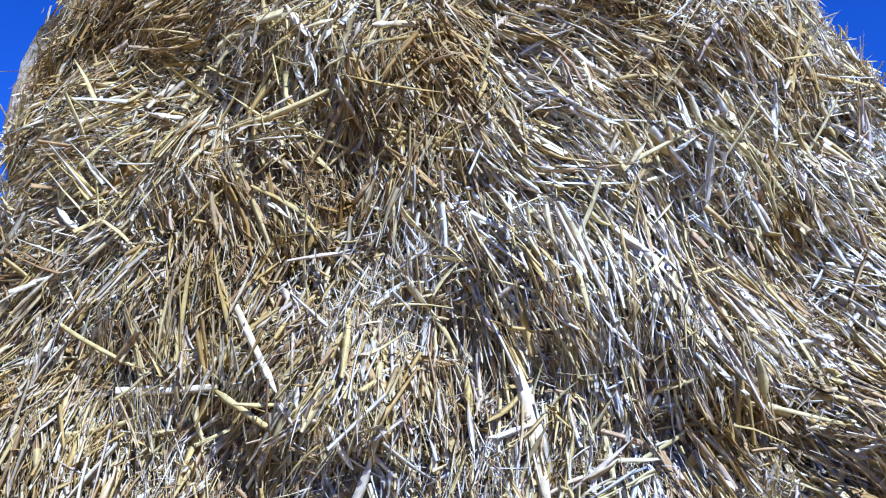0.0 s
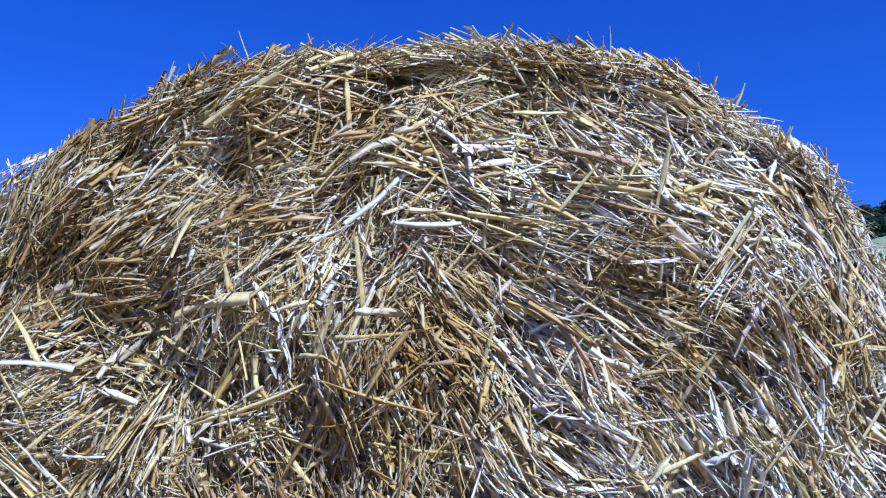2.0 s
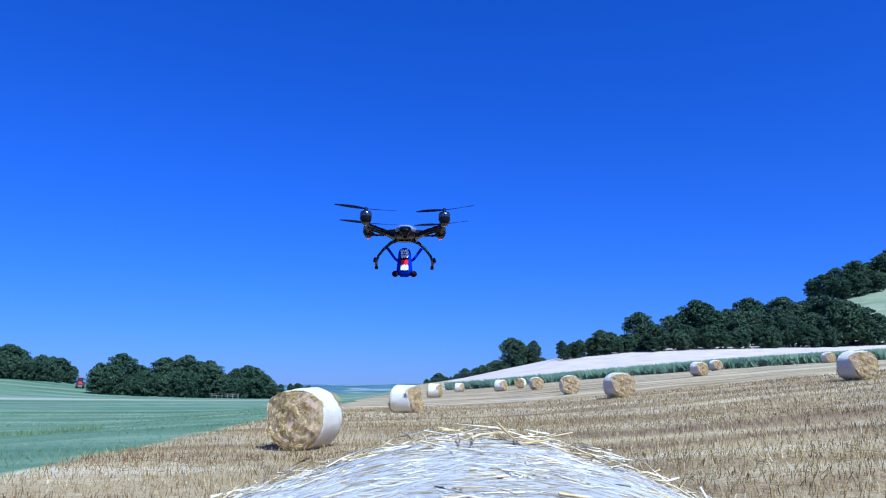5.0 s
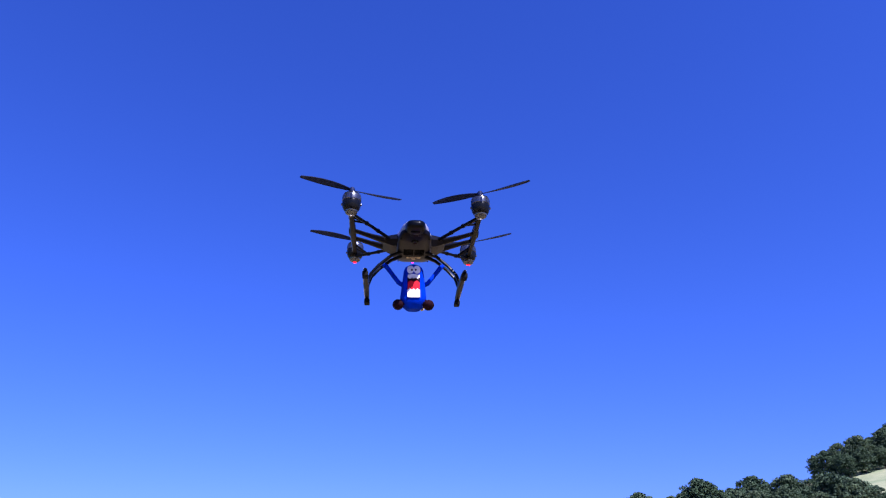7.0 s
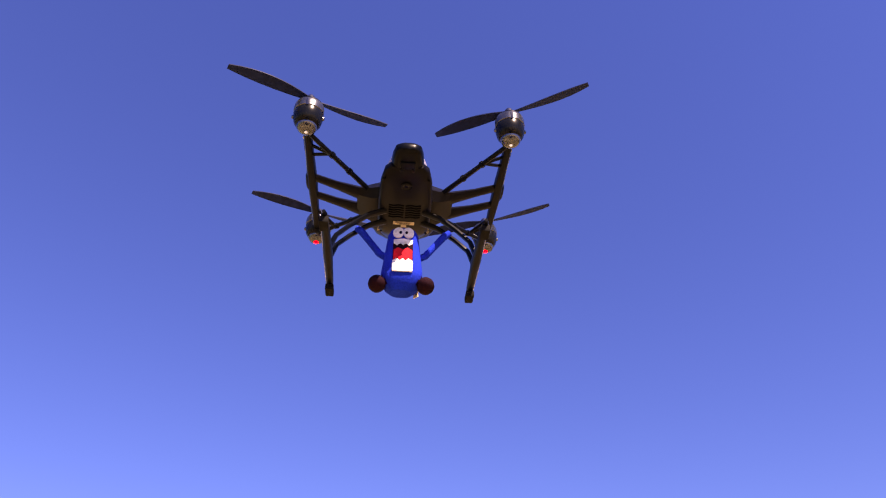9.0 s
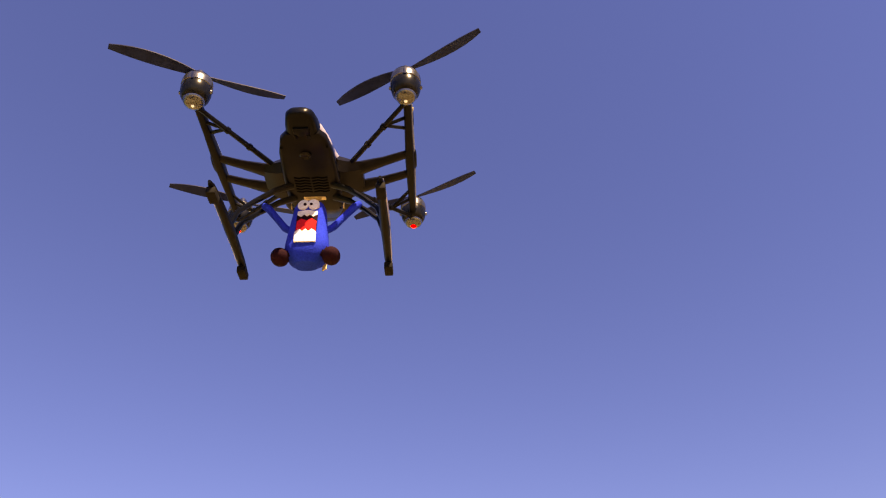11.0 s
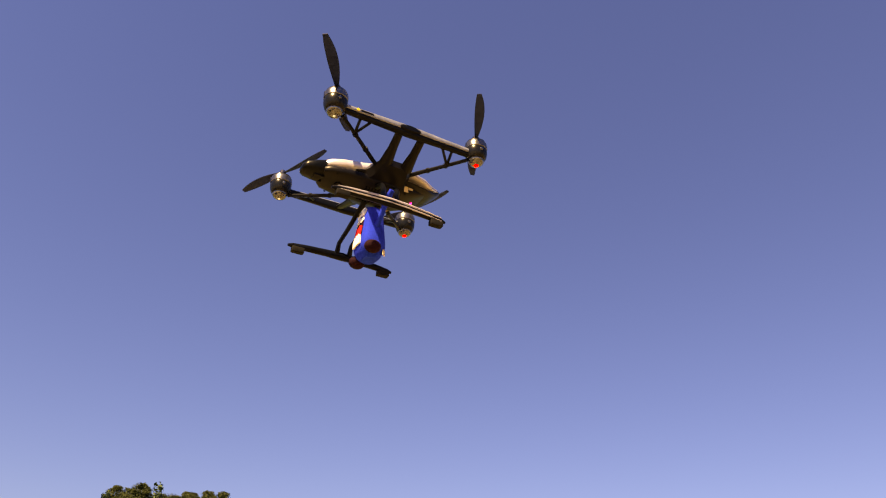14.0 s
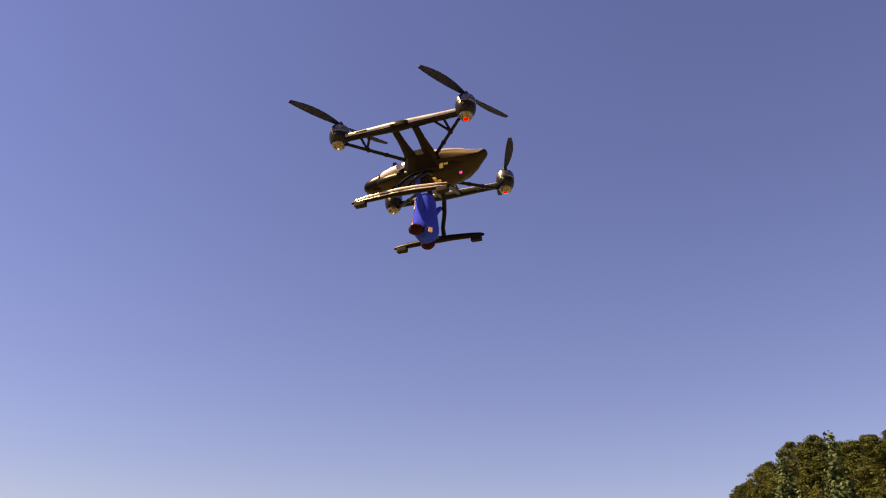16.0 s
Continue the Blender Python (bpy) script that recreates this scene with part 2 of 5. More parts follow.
def ground_material():
    m, n, l, b = material("field_ground", 0.9, 0, 0.2)
    geo = n.new("ShaderNodeNewGeometry")
    sep = n.new("ShaderNodeSeparateXYZ")
    l.new(geo.outputs["Position"], sep.inputs[0])

    def nz(scale, detail=4, stretch=(1, 1, 1), turn=0.0):
        mp = n.new("ShaderNodeMapping")
        mp.inputs["Scale"].default_value = stretch
        mp.inputs["Rotation"].default_value = (0, 0, turn)
        l.new(geo.outputs["Position"], mp.inputs["Vector"])
        x = n.new("ShaderNodeTexNoise")
        x.inputs["Scale"].default_value, x.inputs["Detail"].default_value = scale, detail
        l.new(mp.outputs[0], x.inputs["Vector"])
        return x.outputs[0]

    def math_(op, a, c, e=None):
        x = n.new("ShaderNodeMath")
        x.operation = op
        for i, v in enumerate((a, c, e)):
            if v is None:
                continue
            if isinstance(v, (int, float)):
                x.inputs[i].default_value = v
            else:
                l.new(v, x.inputs[i])
        return x.outputs[0]

    def step(v, lo, hi):
        x = n.new("ShaderNodeMapRange")
        x.interpolation_type = "SMOOTHSTEP"
        x.inputs[1].default_value, x.inputs[2].default_value = lo, hi
        l.new(v, x.inputs[0])
        return x.outputs[0]

    X, Y = sep.outputs[0], sep.outputs[1]
    # stubble: swaths across the slope, straw litter, bare earth
    swath = nz(0.42, 4, (0.09, 1.0, 1), radians(-9))
    litter = nz(20, 8, (0.5, 1, 1), radians(-9))
    patch = nz(0.25, 4)
    r1 = ramp(n, [(0.36, (0.15, 0.10, 0.055)), (0.44, (0.26, 0.185, 0.085)), (0.52, (0.37, 0.29, 0.145)), (0.60, (0.48, 0.41, 0.26))])
    l.new(math_("ADD", math_("MULTIPLY", swath, 0.62), math_("MULTIPLY", litter, 0.38)), r1.inputs[0])
    r2 = ramp(n, [(0.35, (0.80, 0.76, 0.74)), (0.65, (1.12, 1.08, 1.0))])
    l.new(patch, r2.inputs[0])
    stub = mixed(n, l, 1.0, r1.outputs[0], r2.outputs[0], "MULTIPLY")
    # green field
    band = nz(0.25, 3, (0.12, 1.0, 1), radians(10))
    tuft = nz(5, 6)
    r3 = ramp(n, [(0.38, (0.072, 0.122, 0.062)), (0.5, (0.120, 0.178, 0.092)), (0.62, (0.20, 0.245, 0.14))])
    l.new(math_("ADD", math_("MULTIPLY", band, 0.65), math_("MULTIPLY", tuft, 0.35)), r3.inputs[0])
    # pale harvested hillside
    r4 = ramp(n, [(0.3, (0.45, 0.36, 0.26)), (0.7, (0.56, 0.46, 0.35))])
    l.new(nz(0.2, 5), r4.inputs[0])
    # meadow on the hill
    r5 = ramp(n, [(0.3, (0.16, 0.20, 0.10)), (0.7, (0.28, 0.29, 0.16))])
    l.new(nz(0.15, 5), r5.inputs[0])
    # distant woods and fields, bluish with haze put into the colour
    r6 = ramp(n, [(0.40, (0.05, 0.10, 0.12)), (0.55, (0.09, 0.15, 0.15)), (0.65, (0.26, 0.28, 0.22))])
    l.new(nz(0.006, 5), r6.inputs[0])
    edge = math_("ADD", X, math_("MULTIPLY", nz(0.5, 3), 1.6))
    green = math_("SUBTRACT", 1.0, step(math_("ADD", edge, math_("MULTIPLY", Y, 0.012)), -7.2, -6.6))
    # a pale track beside the copse
    track = math_("MULTIPLY", step(math_("ADD", Y, math_("MULTIPLY", X, -0.35)), 172, 176), math_("SUBTRACT", 1.0, step(math_("ADD", Y, math_("MULTIPLY", X, -0.35)), 182, 187)))
    col = mixed(n, l, green, stub, r3.outputs[0])
    col = mixed(n, l, math_("MULTIPLY", track, green), col, (0.30, 0.30, 0.20))
    up = math_("MULTIPLY", step(math_("ADD", math_("MULTIPLY", X, 0.70), Y), 147, 152), step(X, -2, 4))
    col = mixed(n, l, up, col, r4.outputs[0])
    col = mixed(n, l, math_("MULTIPLY", up, step(sep.outputs[2], 17, 19)), col, r5.outputs[0])
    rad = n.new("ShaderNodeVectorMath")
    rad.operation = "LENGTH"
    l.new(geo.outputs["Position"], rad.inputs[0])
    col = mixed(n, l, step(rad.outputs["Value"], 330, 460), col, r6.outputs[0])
    l.new(col, b.inputs["Base Color"])
    bump(n, l, b, litter, 0.7, 0.06)
    return m


GROUND = ground_material()


def leaf_material(name, stops, scale=0.25):
    m, n, l, b = material(name, 0.65, 0, 0.15)
    g = n.new("ShaderNodeNewGeometry")
    o = n.new("ShaderNodeObjectInfo")
    a = n.new("ShaderNodeMath")
    a.operation = "MULTIPLY_ADD"
    a.inputs[1].default_value = 0.6
    l.new(g.outputs["Random Per Island"], a.inputs[0])
    k = n.new("ShaderNodeMath")
    k.operation = "MULTIPLY"
    k.inputs[1].default_value = 0.4
    l.new(o.outputs["Random"], k.inputs[0])
    l.new(k.outputs[0], a.inputs[2])
    r = ramp(n, stops)
    l.new(a.outputs[0], r.inputs[0])
    c = noise_node(n, l, scale, 3)
    r2 = ramp(n, [(0.3, (0.65, 0.68, 0.65)), (0.7, (1.2, 1.15, 1.0))])
    l.new(c.outputs[0], r2.inputs[0])
    l.new(mixed(n, l, 1.0, r.outputs[0], r2.outputs[0], "MULTIPLY"), b.inputs["Base Color"])
    return m


LEAF_NEAR = leaf_material("bank_leaves", [(0.0, (0.011, 0.019, 0.006)), (0.5, (0.024, 0.035, 0.010)), (0.85, (0.043, 0.053, 0.014)), (1.0, (0.080, 0.072, 0.024))])
# blue of the distant haze is mixed into this leaf colour
LEAF = leaf_material("hazed_leaves", [(0.0, (0.022, 0.044, 0.024)), (0.5, (0.044, 0.076, 0.040)), (0.85, (0.070, 0.10, 0.052)), (1.0, (0.11, 0.13, 0.07))])
NEEDLE = leaf_material("needles", [(0.0, (0.016, 0.032, 0.020)), (0.6, (0.035, 0.060, 0.036)), (1.0, (0.06, 0.085, 0.05))])
MAIZE = leaf_material("pale_maize_leaves", [(0.0, (0.10, 0.17, 0.11)), (0.6, (0.19, 0.27, 0.18)), (1.0, (0.33, 0.39, 0.28))])
GRASS = leaf_material("field_grass", [(0.0, (0.08, 0.15, 0.06)), (0.6, (0.14, 0.21, 0.09)), (1.0, (0.22, 0.28, 0.14))])
BARK = plain("bark", (0.12, 0.09, 0.065), 0.9, 0, 0.4, 8, 0.6)


# ---- ground ----
def build_ground():
    rings, n = [0.0], 240
    r = 0.35
    while r < 4200:
        rings.append(r)
        r *= 1.045
        r += 0.12
    verts, faces = [(0, 0, ground_z(0, 0))], []
    ang = np.linspace(0, 2 * np.pi, n, endpoint=False)
    for r in rings[1:]:
        x, y = r * np.sin(ang), r * np.cos(ang)
        verts += list(zip(x, y, height(x, y)))
    for k in range(n):
        faces.append((0, 1 + (k + 1) % n, 1 + k))
    for i in range(len(rings) - 2):
        a, b = 1 + i * n, 1 + (i + 1) * n
        for k in range(n):
            faces.append((a + k, a + (k + 1) % n, b + (k + 1) % n, b + k))
    me = mesh_of("ground", verts, faces, True)
    me.flip_normals()
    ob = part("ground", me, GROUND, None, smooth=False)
    return tagged(ob, "dry stubble field beside a green field and low hills", "ground", kind="structure")


build_ground()


# ---- straw ----
def strands(base, along, normal, length, width, bend, rng, rings=4, sides=3, roll=1.0):
    """Straw stalks as thin prisms: centre, direction and outward normal for each, in arrays."""
    n = len(base)
    along = along / np.linalg.norm(along, axis=1, keepdims=True)
    side = np.cross(along, normal)
    side /= np.linalg.norm(side, axis=1, keepdims=True)
    out = np.cross(side, along)
    curve_n, curve_s = rng.normal(0, 1, n) * bend, rng.normal(0, 1, n) * bend
    verts = np.zeros((n, rings, sides, 3))
    turn = roll * rng.normal(0, 0.7, n)
    twist = roll * rng.normal(0, 1.1, n)
    kink = np.where(rng.random(n) < 0.35, rng.normal(0, 0.22, n), 0.0)
    flatness = np.where((rng.random(n) < 0.8) | (np.asarray(width) > 0.0065), 0.06, 0.34)
    ends = [np.where(rng.random(n) < 0.55, rng.uniform(0.1, 0.6, n), 1.0) for _ in range(2)]
    for i in range(rings):
        u = i / (rings - 1) - 0.5
        c = base + along * (u * length)[:, None] + out * (curve_n * length * (u * u - 0.08))[:, None] + side * (length * (curve_s * (u * u - 0.08) + kink * max(u - 0.12, 0)))[:, None]
        w = width * (1.0 - 0.25 * (u + 0.5)) * rng.uniform(0.65, 1.25, n) * (ends[0] if i == 0 else ends[1] if i == rings - 1 else 1.0)
        for k in range(sides):
            a = 2 * np.pi * k / sides
            s1, o1 = math.cos(a) * w * 0.5, math.sin(a) * w * flatness
            ct, st = np.cos(turn + twist * u), np.sin(turn + twist * u)
            verts[:, i, k] = c + side * (s1 * ct - o1 * st)[:, None] + out * (s1 * st + o1 * ct)[:, None]
    v = verts.reshape(-1, 3)
    quad = []
    for i in range(rings - 1):
        for k in range(sides):
            k2 = (k + 1) % sides
            quad.append((i * sides + k, i * sides + k2, (i + 1) * sides + k2, (i + 1) * sides + k))
    quad = np.array(quad)
    f = (quad[None] + (np.arange(n) * rings * sides)[:, None, None]).reshape(-1, 4)
    return v, f


def mesh_fast(name, v, f):
    me = bpy.data.meshes.new(name)
    k = f.shape[1]
    me.vertices.add(len(v))
    me.vertices.foreach_set("co", np.ascontiguousarray(v, np.float32).ravel())
    me.loops.add(len(f) * k)
    me.loops.foreach_set("vertex_index", np.ascontiguousarray(f, np.int32).ravel())
    me.polygons.add(len(f))
    me.polygons.foreach_set("loop_start", np.arange(0, len(f) * k, k, dtype=np.int32))
    me.update(calc_edges=True)
    me.validate()
    return me


R, LENGTH = 0.702, 1.25


def lump(x, z, s=1.0):
    """Uneven relief of the packed straw, in metres."""
    return s * (0.030 * np.sin(7.1 * x + 0.1 + 2.0 * np.sin(4.3 * z)) * np.sin(6.3 * z + 4.32 + 1.7 * np.sin(3.1 * x))
                + 0.022 * np.sin(17 * x + 9 * z - 0.06) * np.sin(15 * z - 8 * x + 0.58) + 0.008 * np.sin(31 * x - 12 * z + 1) * np.sin(29 * z + 11 * x))


def rim(a, y=0.0):
    """Radius of the bale's outline at the angle a from its top, sagged at the front, round further back."""
    k = np.clip(1.0 - np.asarray(y) / 0.28, 0.0, 1.0)
    a = np.mod(np.asarray(a) + np.pi, 2 * np.pi) - np.pi
    left = 0.045 * np.exp(-(((a + 1.12) / 0.5) ** 2)) + 0.042 * np.exp(-(((a + 1.08) / 0.36) ** 2)) + 0.118 * np.exp(-(((a + 1.08) / 0.27) ** 2))
    right = 0.032 * np.exp(-(((a - 1.12) / 0.33) ** 2)) + 0.040 * np.exp(-(((a - 1.02) / 0.24) ** 2))
    return R + 0.024 * np.asarray(y) + k * (left + right - 0.034 * np.cos(4.5 * a) * np.exp(-((a / 1.1) ** 2))) + 0.006 * np.sin(5 * a + 0.4) + 0.004 * np.sin(11 * a + 1.0)


def face_y(x, z):
    """Depth of the end face, x and z from the bale's axis."""
    r = np.hypot(x, z)
    back = np.clip((-x - 0.05) / 0.5, 0, 1.2) * np.clip((z + 0.25) / 0.5, 0, 1)
    low = 1.0 - 0.75 * np.clip((-z - 0.02) / 0.22, 0, 1)
    return -0.035 + 0.10 * low * (r / R) ** 3.5 - 0.04 * (1.0 - low) + 0.035 * back ** 1.5 + lump(x, z)


def face_back(a):
    """How far the end face lies back at the rim, beyond its usual depth there."""
    rr = 0.97 * rim(a)
    return np.clip(face_y(rr * np.sin(a), rr * np.cos(a)) - 0.06, 0.0, 0.12)


def bale_core(length, round_by=0.06, n=64, detail=True):
    """The packed body: rings from the middle of one end over the side to the middle of the other."""
    prof = []
    for k in range(9):
        prof.append((k / 9 * 0.92, 0))
    for k in range(5):
        a = k / 4 * math.pi / 2
        prof.append((0.92 + 0.08 * math.sin(a), 1 - math.cos(a)))
    verts, faces = [], []
    seq = [(q, e, "f") for q, e in prof] + [(1.0, None, y) for y in (0.25, 0.5, 0.75)] + [(q, e, "b") for q, e in prof[::-1]]
    for q, e, w in seq:
        for k in range(n):
            a = 2 * math.pi * k / n
            rr = q * float(rim(a, 0.0 if w == "f" else length if w == "b" else w * length)) - 0.012
            x, z = rr * math.sin(a), rr * math.cos(a)
            if w == "f":
                fy = float(face_y(x, z))
                y = fy * (1 - e) + e * max(0.11, fy + 0.012) + 0.02
            elif w == "b":
                fy = float(face_y(x, z))
                y = length - fy * (1 - e) - e * max(0.11, fy + 0.012) - 0.02
            else:
                y = w * length
                x, z = x * (1.012), z * 1.012
            verts.append((x, y, z))
    m = len(seq)
    for i in range(m - 1):
        for k in range(n):
            a, b = i * n + k, i * n + (k + 1) % n
            faces.append((a, b, b + n, a + n))
    return mesh_of("core", verts, faces, True)


def face_straw(n, rng, low, width=(0.0026, 0.0072), length=(0.035, 0.17), stand=0.30, tuft=15, wild=0.12, rings=4, wound=False):
    """Stalks on the end face in small tufts: they follow the winding, with tousled patches."""
    m = n // tuft + 1
    x, z = [], []
    while len(x) < m:
        a, b = rng.uniform(-R, R, m), rng.uniform(-R, R, m)
        keep = (np.hypot(a, b) < rim(np.arctan2(a, b)) - 0.004) & ((b > low) | (rng.random(m) < 0.12))
        x += list(a[keep])
        z += list(b[keep])
    x, z = np.array(x[:m]), np.array(z[:m])
    a = np.arctan2(x, z)
    # the stalks spill down from the top like a fountain, tousled in patches
    flip = np.where(x < -0.03, -1.0, 1.0)
    w = np.ones(m) if wound else np.clip((z - 0.22) / 0.26, 0, 1)
    fx, fz = x + 0.05, z - 0.58 - 0.12 * np.abs(x)
    fl = np.hypot(fx, fz) + 1e-6
    gx, gz = w * flip * np.cos(a) + (1 - w) * fx / fl, -w * flip * np.sin(a) + (1 - w) * fz / fl
    heap = np.exp(-((x + 0.24) ** 2) / 0.03 - ((z - 0.06) ** 2) / 0.012)
    turn = np.arctan2(gz, gx) + 0.30 * np.sin(6.2 * x + 1.1) * np.sin(5.7 * z + 0.4) + 0.22 * np.sin(13 * x - 7 * z) + rng.normal(0, 1, m) * np.where(x > 0.02, 0.22, 0.38)
    turn = turn + heap * 0.8
    turn = np.where(rng.random(m) < wild, rng.uniform(-np.pi, np.pi, m), turn)
    lean = rng.normal(0, 0.13, m)
    lift = rng.uniform(-0.030, 0.028, m)
    x, z, turn, lean, lift = (np.repeat(q, tuft)[:n] for q in (x, z, turn, lean, lift))
    x, z = x + rng.normal(0, 0.017, n), z + rng.normal(0, 0.017, n)
    a = np.arctan2(x, z)
    r = np.hypot(x, z)
    cut = np.minimum(1.0, (rim(a) - 0.004) / r)
    x, z = x * cut, z * cut
    turn = turn + rng.normal(0, 0.13, n)
    turn = np.where(rng.random(n) < 0.5 * wild, rng.uniform(-np.pi, np.pi, n), turn)
    along = np.stack([np.cos(turn), np.zeros(n), np.sin(turn)], 1)
    radially = np.abs(np.sin(a) * along[:, 0] + np.cos(a) * along[:, 2])
    along[:, 1] += lean + rng.normal(0, 0.12, n) + np.where(rng.random(n) < 0.16, -stand, 0)
    h = 1e-3
    gx = (face_y(x + h, z) - face_y(x - h, z)) / (2 * h)
    gz = (face_y(x, z + h) - face_y(x, z - h)) / (2 * h)
    along[:, 1] += gx * along[:, 0] + gz * along[:, 2]
    normal = np.stack([gx + rng.normal(0, 0.6, n), -np.ones(n), gz + rng.normal(0, 0.6, n)], 1)
    base = np.stack([x, face_y(x, z) + lift + rng.uniform(-0.008, 0.008, n), z], 1)
    ln = length[0] + (length[1] - length[0]) * rng.random(n) ** 1.5
    over = np.clip(np.hypot(x, z) + 0.30 * ln - rim(a), 0, 1)
    base[:, 0] -= np.sin(a) * over * radially
    base[:, 2] -= np.cos(a) * over * radially
    wd = width[0] + (width[1] - width[0]) * rng.random(n) ** 1.6
    wd = np.where(rng.random(n) < 0.05, wd * 1.7, wd)
    return strands(base, along, normal, ln, wd, 0.10, rng, rings)


def side_straw(n, rng, y0, y1, spread, lift, angles=(-1.35, 1.35), length=(0.05, 0.20), width=(0.003, 0.006), flat=0.05):
    """Stalks on the round side, lying along the winding."""
    a, y = rng.uniform(*angles, n), rng.uniform(y0, y1, n)
    y = y + face_back(a) * np.clip(1 - y / 0.4, 0, 1)
    wind = np.stack([np.cos(a), np.zeros(n), -np.sin(a)], 1)
    out = np.stack([np.sin(a), np.zeros(n), np.cos(a)], 1)
    t = rng.normal(0, spread, n)
    t = np.where(rng.random(n) < 0.12, rng.uniform(-np.pi, np.pi, n), t)
    along = wind * np.cos(t)[:, None] + np.array([0, 1.0, 0]) * np.sin(t)[:, None]
    along = along + out * rng.normal(0, flat, n)[:, None]
    ln = rng.uniform(*length, n)
    drop = np.where(np.abs(np.cos(t)) > 0.3, ln * ln / 24 / R, 0)
    edge = np.clip((0.10 + face_back(a) - y) / 0.065, 0, 1)
    rr = rim(a, y) + rng.uniform(-0.010, lift, n) - drop - 0.035 * edge ** 2
    base = out * rr[:, None]
    base[:, 1] = y
    return strands(base, along, out, ln, rng.uniform(*width, n), 0.12, rng, 3)


def joined(*pairs):
    v, f, k = [], [], 0
    for a, b in pairs:
        v.append(a)
        f.append(b + k)
        k += len(a)
    return np.concatenate(v), np.concatenate(f)


def wrap_mesh(length, y0, y1, n=72, out=0.006):
    verts, faces = [], []
    ys = np.linspace(y0, y1, 22)
    for y in ys:
        for k in range(n):
            a = 2 * math.pi * k / n
            rr = float(rim(a, y)) + out + 0.004 * math.sin(31 * a + 9 * y) * math.sin(23 * y + 4 * a) + 0.003 * math.sin(57 * y)
            d = min(abs(y - y0), abs(y - y1))
            rr -= 0.02 * max(0, 1 - d / 0.06) ** 2
            verts.append((rr * math.sin(a), y + float(face_back(a)) * max(0.0, 1 - y / 0.4), rr * math.cos(a)))
    for i in range(len(ys) - 1):
        for k in range(n):
            a, b = i * n + k, i * n + (k + 1) % n
            faces.append((a, b, b + n, a + n))
    return mesh_of("wrap", verts, faces, True)


LOOSE_STALKS = [
    (-0.433, -0.218, -0.290, -0.217, 12), (-0.297, -0.214, -0.200, -0.269, 11), (-0.550, -0.122, -0.396, -0.191, 8), (-0.273, -0.105, -0.203, -0.218, 13.5),
    (0.104, -0.182, 0.126, -0.290, 26), (0.119, -0.262, 0.140, -0.362, 22), (-0.074, -0.178, -0.081, -0.290, 9.5), (-0.100, -0.355, -0.064, -0.234, 13),
    (-0.134, -0.257, -0.104, -0.313, 11.5), (0.176, -0.019, 0.192, -0.115, 11), (-0.453, 0.208, -0.418, 0.253, 14), (-0.575, 0.051, -0.539, 0.010, 13),
    (0.276, 0.103, 0.365, 0.152, 7), (-0.124, 0.615, -0.114, 0.520, 9), (-0.444, 0.195, -0.381, 0.178, 11.5), (-0.224, 0.331, -0.191, 0.283, 11.5),
    (-0.097, 0.297, -0.035, 0.295, 13), (0.105, 0.571, 0.180, 0.567, 8)]


